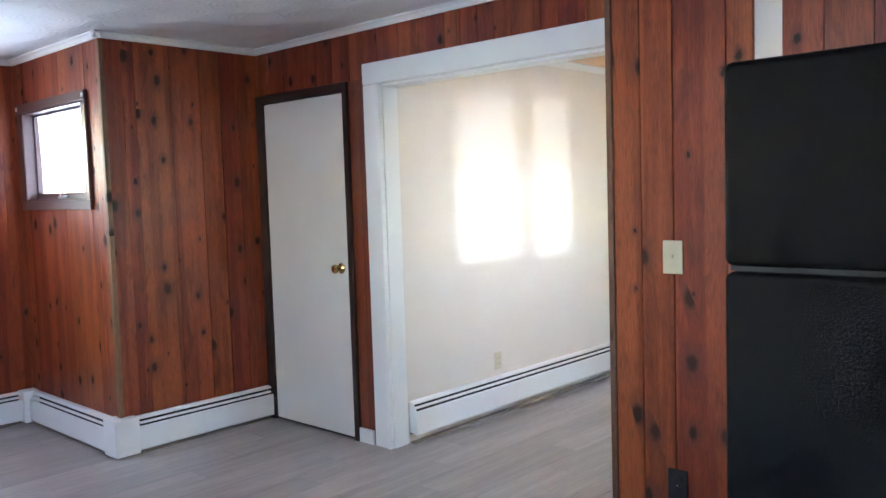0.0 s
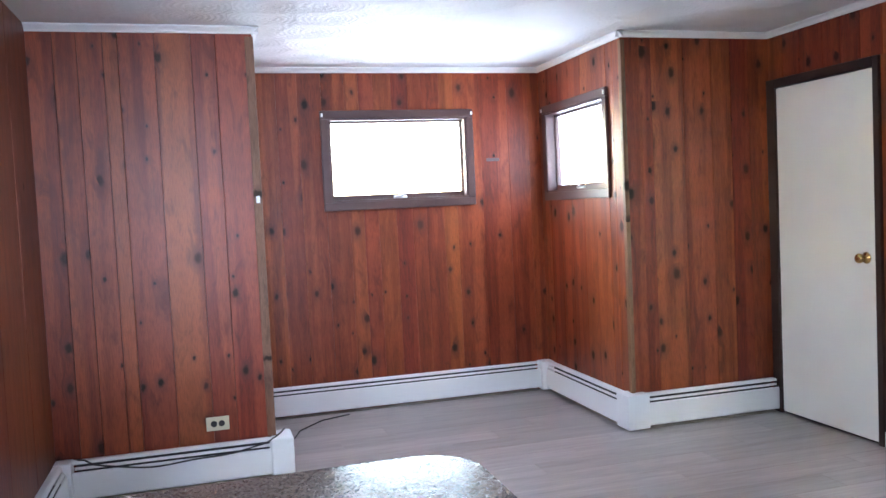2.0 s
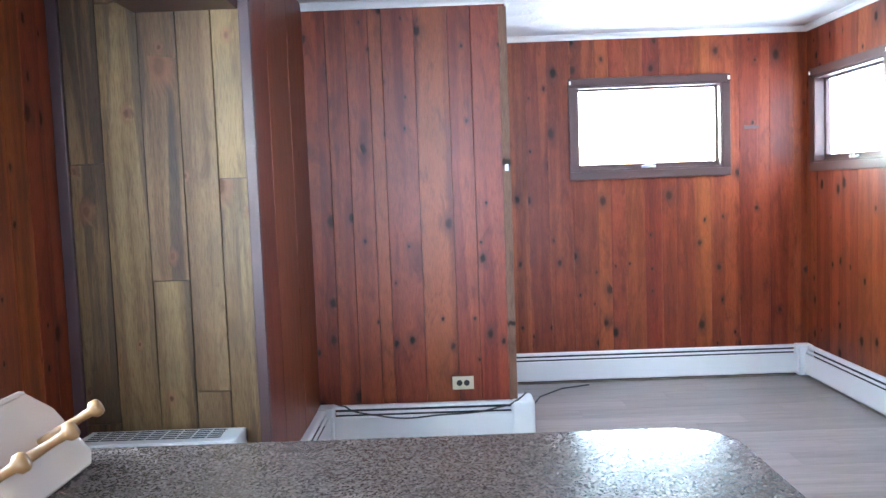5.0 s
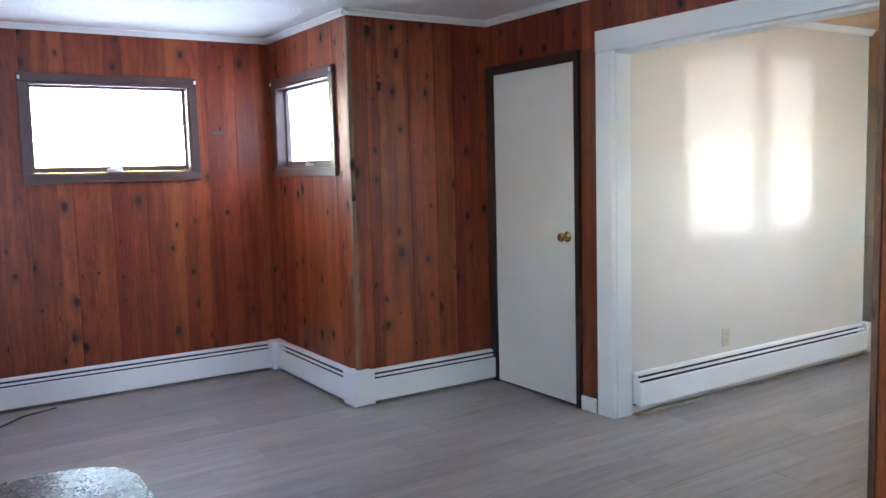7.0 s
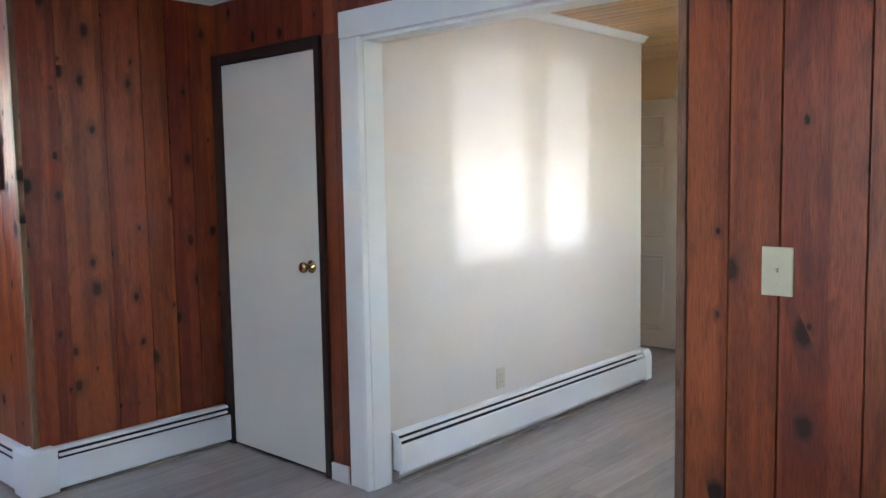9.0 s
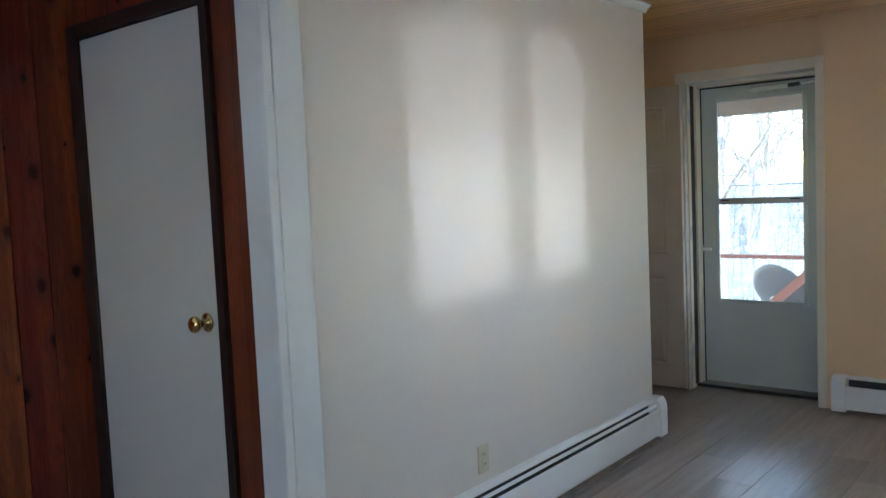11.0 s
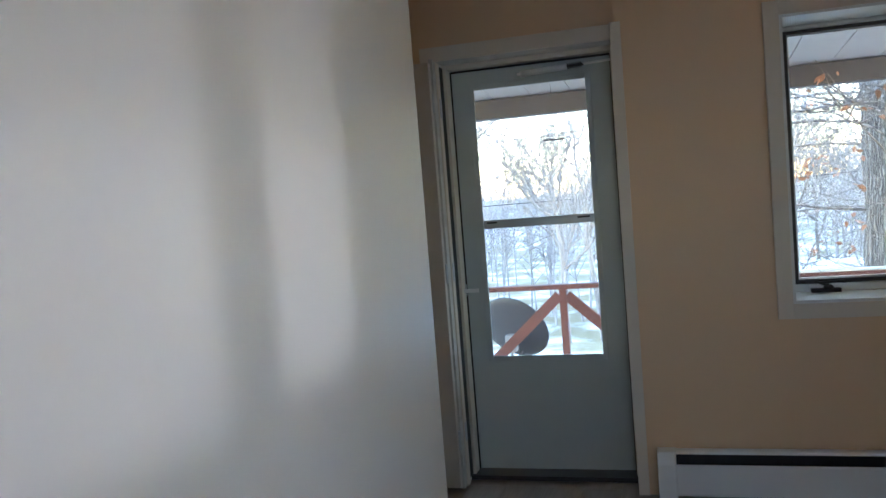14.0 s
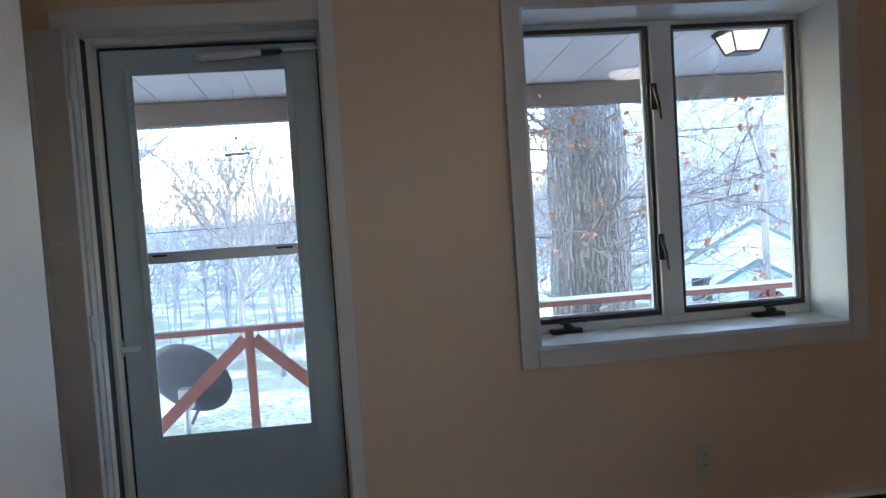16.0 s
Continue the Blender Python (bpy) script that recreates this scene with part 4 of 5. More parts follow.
def double_window():
    root = thing("window_3", (1.77, 3.6, 0.84), "white-framed double casement window with dark sashes", "window", kind="structure")
    x0, x1, z0, z1 = 1.166, 2.352, 0.842, 2.045
    for nm, b in (("casing_side", (x0 - 0.062, x0, YN - 0.014, YN - 0.001, z0 - 0.064, z1 + 0.06)), ("casing_side", (x1, x1 + 0.065, YN - 0.014, YN - 0.001, z0 - 0.064, z1 + 0.06)),
                  ("casing_head", (x0 + 0.0005, x1 - 0.0005, YN - 0.014, YN - 0.001, z1, z1 + 0.06)), ("casing_foot", (x0 + 0.0005, x1 - 0.0005, YN - 0.014, YN - 0.001, z0 - 0.064, z0))):
        box_part(nm, b, tan_trim, root, "beige painted casing", bevel=0.002)
    for nm, b in (("jamb", (x0, x0 + 0.012, YN - 0.013, 3.905, z0, z1)), ("jamb", (x1 - 0.012, x1, YN - 0.013, 3.905, z0, z1)),
                  ("head_jamb", (x0 + 0.0125, x1 - 0.0125, YN - 0.013, 3.905, z1 - 0.012, z1)), ("window_sill", (x0 + 0.0125, x1 - 0.0125, YN - 0.013, 3.905, z0, z0 + 0.014))):
        box_part(nm, b, white_paint, root, "white painted reveal", bevel=0.0015)
    xm0, xm1 = 1.727, 1.812
    for nm, b in (("frame_rail", (x0 + 0.013, x1 - 0.013, 3.845, 3.90, z0 + 0.0145, z0 + 0.048)), ("frame_rail", (x0 + 0.013, x1 - 0.013, 3.845, 3.90, z1 - 0.030, z1 - 0.0125)),
                  ("frame_stile", (x0 + 0.013, x0 + 0.042, 3.845, 3.90, z0 + 0.0485, z1 - 0.0305)), ("frame_stile", (x1 - 0.030, x1 - 0.013, 3.845, 3.90, z0 + 0.0485, z1 - 0.0305)),
                  ("mullion", (xm0, xm1, 3.835, 3.90, z0 + 0.0485, z1 - 0.0305))):
        box_part(nm, b, white_paint, root, bevel=0.003)
    for a, b, latch in ((x0 + 0.0425, xm0 - 0.0005, xm0 - 0.012), (xm1 + 0.0005, x1 - 0.0305, xm1 + 0.012)):
        zb, zt = z0 + 0.049, z1 - 0.031
        for nm, c in (("screen_stile", (a, a + 0.016, 3.85, 3.87, zb, zt)), ("screen_stile", (b - 0.016, b, 3.85, 3.87, zb, zt)),
                      ("screen_rail", (a + 0.0165, b - 0.0165, 3.85, 3.87, zb, zb + 0.018)), ("screen_rail", (a + 0.0165, b - 0.0165, 3.85, 3.87, zt - 0.014, zt))):
            box_part(nm, c, dark_metal, root, "dark bronze sash edge", bevel=0.002)
        for nm, c in (("sash_stile", (a + 0.0005, a + 0.024, 3.872, 3.898, zb, zt)), ("sash_stile", (b - 0.024, b - 0.0005, 3.872, 3.898, zb, zt)),
                      ("sash_rail", (a + 0.0245, b - 0.0245, 3.872, 3.898, zb, zb + 0.026)), ("sash_rail", (a + 0.0245, b - 0.0245, 3.872, 3.898, zt - 0.022, zt))):
            box_part(nm, c, white_paint, root, bevel=0.002)
        p = box_part("pane", (a + 0.022, b - 0.022, 3.884, 3.888, zb + 0.024, zt - 0.02), glass, root, "clear window glass")
        p.visible_shadow = False
    for z in (1.155, 1.735):
        bm = bmesh.new()
        add_box(bm, xm0 - 0.012, xm0 + 0.012, 3.818, 3.834, z - 0.045, z + 0.055)
        tube(bm, [(xm0, 3.818, z + 0.04), (xm0 + 0.008, 3.80, z - 0.02), (xm0 + 0.012, 3.79, z - 0.085)], [0.009, 0.007, 0.005], 8)
        part("sash_lock", bm, dark_metal, root, "dark bronze sash lock")
    for cx in (1.33, 2.15):
        bm = bmesh.new()
        add_box(bm, cx - 0.06, cx + 0.06, 3.80, 3.846, z0 + 0.0145, z0 + 0.030)
        lathe(bm, [(0, 0.022), (0.012, 0.02), (0.018, 0.01)], (cx + 0.01, 3.815, z0 + 0.030), (0, 0, 1), 14)
        tube(bm, [(cx + 0.01, 3.81, z0 + 0.045), (cx - 0.03, 3.80, z0 + 0.058), (cx + 0.05, 3.785, z0 + 0.064), (cx + 0.072, 3.782, z0 + 0.064)], [0.007, 0.007, 0.006, 0.009], 8)
        part("crank_handle", bm, dark_metal, root, "dark bronze folding crank", True)


double_window()

# glazing of the windows out of view; the south one is added for its fill lamp
for nm, box in (("window_4", (1.25, 2.55, YS - 0.1, YS - 0.094, 1.05, 2.05)), ("window_5", (XNE + 0.13, XNE + 0.136, EW[0], EW[1], EW[2], EW[3]))):
    w = structure(nm, [box], glass, "clear glazed window out of view", "window")
    w.visible_shadow = False

# unseen sheet, added to weaken the upper part of the sun patches
dimmer_sheet = painted("dimmer_sheet", (0.75, 0.74, 0.70), 0.8, 90, 0.05, 0.05)
dimmer_sheet.node_tree.nodes["Principled BSDF"].inputs["Alpha"].default_value = 0.30
structure("window_7", [(XNE - 0.03, XNE - 0.027, EW[0] - 0.05, EW[1] + 0.05, 1.78, NCEIL - 0.005)], dimmer_sheet, "unseen half-clear sheet dimming the sun in the upper window", "curtain")

# ---------------------------------------------------------------- heaters
h = heater((XW + BOARD, -3.17), (XW + BOARD, YW2 - BOARD - 0.10), (1, 0), "white enamelled baseboard heater under the wide window")
heater_corner(XW + BOARD, XW + BOARD + 0.10, YW2 - BOARD - 0.10, YW2 - BOARD, h)
h = heater((XW + BOARD + 0.10, YW2 - BOARD), (XR - 0.06, YW2 - BOARD), (0, -1), "white enamelled baseboard heater under the small window")
h = heater((XR + BOARD, YW2 + 0.06), (XR + BOARD, -0.04), (1, 0), "white enamelled baseboard heater beside the closet door")
heater_corner(XR - 0.06, XR + BOARD + 0.072, YW2 - BOARD - 0.072, YW2 + 0.06, h)
h = heater((XB + BOARD, YC + 0.10), (XB + BOARD, -3.20), (1, 0), "white enamelled baseboard heater with a cable lying on it")
heater_corner(XB + BOARD, XB + BOARD + 0.10, YC + BOARD, YC + 0.10, h)
box_part("end_cover", (XB - 0.10, XB + BOARD + 0.074, -3.215, -3.09, 0.012, 0.219), heater_paint, h, bevel=0.016, segments=4)
heater((XB + BOARD + 0.10, YC + BOARD), (-0.03, YC + BOARD), (0, 1), "white enamelled baseboard heater in the recess")
heater((XC, 0.122), (XC, YCE + 0.01), (1, 0), "white enamelled baseboard heater along the cream wall", cap1=True, plate0=True, top=0.215, depth=0.075, lift=0.03)
heater((0.575, YN), (XNE - 0.02, YN), (0, -1), "white enamelled baseboard heater under the double window", cap0=True, top=0.215, depth=0.085, damper=False)


# ---------------------------------------------------------------- kitchen things
def cable():
    bm = bmesh.new()
    face = XB + BOARD + 0.073
    pts = [(XB + BOARD + 0.03, -4.17, 0.222), (XB + BOARD + 0.052, -4.13, 0.220)]
    for i in range(25):
        f = i / 24
        pts.append((face + 0.006 * math.sin(f * 9.0), -4.09 + f * 0.86, 0.200 - 0.048 * math.sin(math.pi * f ** 0.8) + 0.004 * math.sin(f * 14)))
    pts += [(XB + BOARD + 0.05, -3.18, 0.226), (XB, -3.15, 0.226), (XB - 0.09, -3.125, 0.222), (XB - 0.14, -3.11, 0.16), (XB - 0.20, -3.10, 0.05), (XB - 0.30, -3.08, 0.0065),
            (-1.85, -3.05, 0.0065), (-2.10, -2.97, 0.0065), (-2.30, -2.80, 0.0065), (-2.38, -2.60, 0.0065)]
    tube(bm, pts, 0.0045, 6)
    tagged(new("power_cable", mesh_of("power_cable", bm, wire_black, True)), "thin black cable lying along the heater", "cable")


cable()


def rod_bracket():
    root = thing("curtain_bracket", (XB + 0.024, -3.2, 1.49), "small white curtain rod bracket on the corner strip", "bracket")
    box_part("back_plate", (XB + 0.0245, XB + 0.028, -3.21, -3.19, 1.475, 1.51), white_paint, root, bevel=0.001)
    bm = bmesh.new()
    tube(bm, [(XB + 0.028, -3.20, 1.495), (XB + 0.06, -3.20, 1.495), (XB + 0.066, -3.20, 1.51)], 0.004, 8)
    part("hook", bm, white_paint, root, "", True)


rod_bracket()


def wall_plate(name, center, normal, w, hgt, material, label, kind):
    """A cover plate with a toggle or two sockets. normal is a unit axis in the plan."""
    n = Vector((*normal, 0))
    a = Vector((-n.y, n.x, 0))
    c = Vector(center)
    root = thing(name, c, label, "switch" if kind == "switch" else "outlet")
    turn = Matrix((a, n, Vector((0, 0, 1)))).transposed().to_4x4()
    m = Matrix.Translation(c) @ turn

    def put(nm, bm, mat, parent, lab=""):
        bm.transform(m)
        return part(nm, bm, mat, parent, lab)

    bm = bmesh.new()
    add_box(bm, -w / 2, w / 2, 0.0005, 0.006, -hgt / 2, hgt / 2)
    bmesh.ops.bevel(bm, geom=bm.edges[:], offset=0.0025, segments=2, profile=0.5, affect="EDGES")
    plate = put("cover_plate", bm, material, root)
    if kind == "switch":
        bm = bmesh.new()
        add_box(bm, -0.006, 0.006, 0.0062, 0.0075, -0.013, 0.013)
        put("toggle_slot", bm, material, plate)
        bm = bmesh.new()
        add_box(bm, -0.0045, 0.0045, 0.0076, 0.019, -0.002, 0.009)
        bmesh.ops.bevel(bm, geom=bm.edges[:], offset=0.002, segments=2, profile=0.5, affect="EDGES")
        put("toggle", bm, material, plate)
        screws = [(0, 0.03), (0, -0.03)]
    else:
        wide = w > hgt
        spots = [(-0.02, 0), (0.02, 0)] if wide else [(0, 0.02), (0, -0.02)]
        for x, z in spots:
            bm = bmesh.new()
            lathe(bm, [(0.0062, 0.0165), (0.0078, 0.0165), (0.0085, 0.015)], (x, 0, z), (0, 1, 0), 16)
            s = put("socket", bm, black_plastic if kind == "dark_socket" else material, plate)
            for q in (-0.006, 0.006):
                bm = bmesh.new()
                if wide:
                    add_box(bm, x - 0.004, x + 0.004, 0.0086, 0.0092, z + q - 0.001, z + q + 0.001)
                else:
                    add_box(bm, x + q - 0.001, x + q + 0.001, 0.0086, 0.0092, z - 0.004, z + 0.004)
                put("slot", bm, rubber, plate)
        screws = [(0, 0)]
    for x, z in screws:
        bm = bmesh.new()
        lathe(bm, [(0.0062, 0.003), (0.0072, 0.0025)], (x, 0, z), (0, 1, 0), 10)
        put("screw", bm, metal_grey, plate)
    return root


wall_plate("light_switch", (1.949, -0.581, 1.209), (0, -1), 0.072, 0.114, ivory, "ivory toggle light switch on the pine wing wall", "switch")
wall_plate("outlet", (1.958, -0.581, 0.415), (0, -1), 0.072, 0.114, black_plastic, "black wall outlet on the pine wing wall", "socket")
wall_plate("outlet", (XB + BOARD + 0.001, -3.477, 0.318), (1, 0), 0.118, 0.074, ivory, "ivory sideways outlet with black sockets above the heater", "dark_socket")
wall_plate("outlet", (XC + 0.0005, 0.962, 0.341), (1, 0), 0.07, 0.114, ivory, "ivory wall outlet on the cream wall", "socket")
wall_plate("outlet", (1.764, YN - 0.0005, 0.388), (0, -1), 0.07, 0.114, ivory, "ivory wall outlet under the double window", "socket")


def peninsula():
    """Counter with a rounded free corner over base cabinets."""
    root = thing("worktop", (1.8, -4.0, 0.87), "dark speckled laminate worktop with a rounded corner", "countertop")
    x0, x1, y0, y1, r = 1.555, 2.15, YS + BOARD + 0.002, -2.98, 0.12
    outline = [(x0, y0), (x1, y0)]
    for cx, cy, a0 in ((x1 - r, y1 - r, 0), (x0 + r, y1 - r, 90)):
        outline += [(cx + r * math.cos(radians(a0 + 9 * i)), cy + r * math.sin(radians(a0 + 9 * i))) for i in range(11)]
    bm = bmesh.new()
    prism(bm, outline, 0.859, 0.897, lambda u, v, s: (u, v, s))
    top_edges = [e for e in bm.edges if all(abs(v.co.z - 0.897) < 1e-5 for v in e.verts)]
    bmesh.ops.bevel(bm, geom=top_edges, offset=0.006, segments=3, profile=0.5, affect="EDGES")
    part("counter_slab", bm, counter_top, root)
    box_part("edge_band", (x0 - 0.0025, x0 - 0.0005, y0, y1 - r, 0.861, 0.890), counter_top, root)
    for i, (a, b) in enumerate(((-4.97, -4.34), (-4.335, -3.705), (-3.70, -3.08))):
        cab = thing("base_cabinet", (1.95, (a + b) / 2, 0.0), "red-brown pine base cabinet under the worktop", "cabinet", "base cabinets")
        box_part("body", (1.72, 2.08, a, b, 0.10, 0.858), pine_red, cab, bevel=0.002)
        box_part("plinth", (1.76, 2.04, a + 0.01, b - 0.01, 0.0, 0.0995), dark_wood, cab)
        d = box_part("door", (2.0805, 2.099, a + 0.02, b - 0.02, 0.13, 0.84), pine_red, cab, bevel=0.004)
        bm = bmesh.new()
        lathe(bm, [(0, 0.008), (0.012, 0.007), (0.02, 0.015), (0.028, 0.012)], (2.099, b - 0.07, 0.74), (1, 0, 0), 14)
        part("knob", bm, brass, d, "", True)


peninsula()


def peg_board():
    root = thing("peg_board", (1.62, -4.3, 0.91), "pale pink board with turned wooden pegs leaning on the worktop", "peg board")
    # a board standing on the counter, leaning back and turned towards the room
    m = Matrix.Translation((1.668, -4.222, 0.8975)) @ Matrix.Rotation(radians(0), 4, "Z") @ Matrix.Rotation(radians(38), 4, "X")
    bm = bmesh.new()
    prism(bm, [(0.0, 0.0), (0.62, 0.0), (0.62, 0.19), (0.02, 0.19), (-0.028, 0.13), (-0.03, 0.02)], -0.009, 0.009, lambda u, v, s: (u, s, v))
    bmesh.ops.bevel(bm, geom=bm.edges[:], offset=0.004, segments=2, profile=0.5, affect="EDGES")
    bm.transform(m)
    slab = part("board", bm, pink_board, root)
    bm = bmesh.new()
    prism(bm, [(0.02, 0.178), (0.62, 0.178), (0.62, 0.184), (0.02, 0.184)], 0.0095, 0.0125, lambda u, v, s: (u, s, v))
    bm.transform(m)
    part("edge_moulding", bm, pink_board, slab)
    for u, v in ((0.085, 0.085), (0.20, 0.075), (0.36, 0.075)):
        bm = bmesh.new()
        lathe(bm, [(-0.009, 0.009), (0.03, 0.011), (0.085, 0.008), (0.105, 0.009), (0.112, 0.016), (0.122, 0.0165), (0.128, 0.012)], (u, 0, v), (-0.25, 0.9, -0.12), 14)
        bm.transform(m)
        part("peg", bm, peg_wood, slab, "turned light wooden peg", True)


peg_board()


def convector():
    """White wall convector with a slotted top."""
    root = thing("convector_heater", (0.1, -4.66, 0.0), "white metal convector heater with a slotted top", "heater")
    x0, x1, y0, y1, z1 = 0.014, 0.19, -4.965, -4.353, 0.485
    outline = [(x0, y0), (x1 - 0.035, y0)]
    for cx, cy, a0 in ((x1 - 0.035, y0 + 0.035, -90), (x1 - 0.035, y1 - 0.035, 0)):
        outline += [(cx + 0.035 * math.cos(radians(a0 + 15 * i)), cy + 0.035 * math.sin(radians(a0 + 15 * i))) for i in range(7)]
    outline += [(x0, y1)]
    bm = bmesh.new()
    prism(bm, outline, 0.04, z1, lambda u, v, s: (u, v, s))
    edges = [e for e in bm.edges if all(abs(v.co.z - z1) < 1e-5 for v in e.verts)]
    bmesh.ops.bevel(bm, geom=edges, offset=0.008, segments=3, profile=0.5, affect="EDGES")
    body = part("casing", bm, heater_paint, root)
    n = 9
    for i in range(n):
        a = y0 + 0.03 + i * (y1 - y0 - 0.09) / n
        b = a + (y1 - y0 - 0.09) / n - 0.008
        for j in range(5):
            xa = x0 + 0.020 + j * 0.025
            box_part("vent_slot", (xa, xa + 0.012, a, b, z1 - 0.001, z1 + 0.0008), dark_gap, body)
    for y in (y0 + 0.04, y1 - 0.08):
        box_part("foot", (x0 + 0.02, x1 - 0.03, y, y + 0.04, 0.0, 0.0395), heater_paint, root)


convector()


def fridge():
    root = thing("refrigerator", (2.82, -1.0, 0.0), "black top-freezer refrigerator with a textured finish", "refrigerator")
    x0, x1, yb, yf = 2.455, 3.215, -0.62, -1.255
    box_part("cabinet", (x0 + 0.004, x1 - 0.004, yf + 0.004, yb, 0.06, 1.722), fridge_black, root, bevel=0.006, segments=3)
    box_part("kick_grille", (x0 + 0.02, x1 - 0.02, yf - 0.02, yf + 0.0, 0.012, 0.075), black_plastic, root, bevel=0.003)
    for name, a, b in (("freezer_door", 1.264, 1.73), ("fridge_door", 0.085, 1.251)):
        d = box_part(name, (x0, x1, yf - 0.075, yf - 0.008, a, b), fridge_black, root, bevel=0.020, segments=4)
        g = box_part("gasket", (x0 + 0.012, x1 - 0.012, yf - 0.0075, yf + 0.0035, a + 0.012, b - 0.012), rubber, d)
        bm = bmesh.new()
        za, zb = (a + 0.03, a + 0.32) if name == "freezer_door" else (b - 0.45, b - 0.03)
        tube(bm, [(x1 - 0.06, yf - 0.076, za), (x1 - 0.06, yf - 0.115, za + 0.03), (x1 - 0.06, yf - 0.115, zb - 0.03), (x1 - 0.06, yf - 0.076, zb)], 0.012, 10)
        part("handle", bm, black_plastic, d, "", True)
    # dark filler, added so no bright boards show through the door seam
    box_part("hinge_plate", (x0 + 0.006, x1 - 0.006, yf - 0.045, yf + 0.0035, 1.2515, 1.2635), rubber, root)
    for x in (x0 + 0.05, x1 - 0.05):
        for y in (yf + 0.05, yb - 0.05):
            bm = bmesh.new()
            lathe(bm, [(0, 0.02), (0.06, 0.02)], (x, y, 0.0), (0, 0, 1), 12)
            part("foot", bm, black_plastic, root)


fridge()

# ---------------------------------------------------------------- north room lamp
room_lamp = lamp_glass("lit_opal_glass", (1.0, 0.76, 0.46), 1.3)
lantern_glass = lamp_glass("lit_lantern_glass", (1.0, 0.80, 0.52), 0.28)


def dome_lamp():
    root = thing("ceiling_lamp", (2.78, 0.72, NCEIL + 0.0125), "lit opal glass dome ceiling lamp", "ceiling lamp")
    bm = bmesh.new()
    lathe(bm, [(0.0125, 0.15), (0.035, 0.155), (0.04, 0.145)], (2.78, 0.72, NCEIL + 0.0125), (0, 0, -1), 28)
    part("base_ring", bm, white_paint, root, "", True)
    bm = bmesh.new()
    lathe(bm, [(0.0405, 0.14), (0.06, 0.135), (0.085, 0.11), (0.105, 0.07), (0.112, 0.02)], (2.78, 0.72, NCEIL + 0.0125), (0, 0, -1), 28)
    part("shade", bm, room_lamp, root, "glowing opal glass dome", True)


dome_lamp()


# ---------------------------------------------------------------- outside
def terrain(x, y):
    """Lawn behind the house, falling away to a hollow and rising to wooded hills."""
    d = math.hypot(x, max(y, 0.0))
    fall = min(max((y - 9.0) / 26.0, 0.0), 1.0)
    fall = fall * fall * (3 - 2 * fall)
    rise = max(d - 70.0, 0.0)
    side = 0.5 + 0.5 * math.tanh((x - 0.30 * y - 4.0) / 22.0)
    open_east = min(max((y / max(d, 1.0) - 0.1) / 0.4, 0.0), 1.0)
    return -0.85 - 4.2 * fall + rise * (0.012 + 0.15 * side) * open_east + 0.05 * math.sin(x * 0.7) * math.sin(y * 0.5)


def ground():
    bm = bmesh.new()
    xs = [-400, -250, -150, -90, -60, -40, -25, -15, -9, -6, -4, -2, 0, 2, 4, 6, 9, 12, 16, 20, 26, 34, 45, 60, 90, 150, 250, 400]
    ys = [-400, -200, -90, -40, -20, -8, -4, 0, 3, 5, 6, 7, 8, 9, 10, 11, 12, 14, 16, 19, 22, 26, 30, 35, 42, 52, 65, 80, 110, 150, 200, 280, 400]
    grid = [[bm.verts.new((x, y, terrain(x, y))) for x in xs] for y in ys]
    for r0, r1 in zip(grid, grid[1:]):
        for i in range(len(xs) - 1):
            bm.faces.new((r0[i], r0[i + 1], r1[i + 1], r1[i]))
    tagged(new("ground", mesh_of("ground", bm, lawn, True)), "winter lawn with straw-coloured grass and thin snow", "ground", kind="structure")


ground()


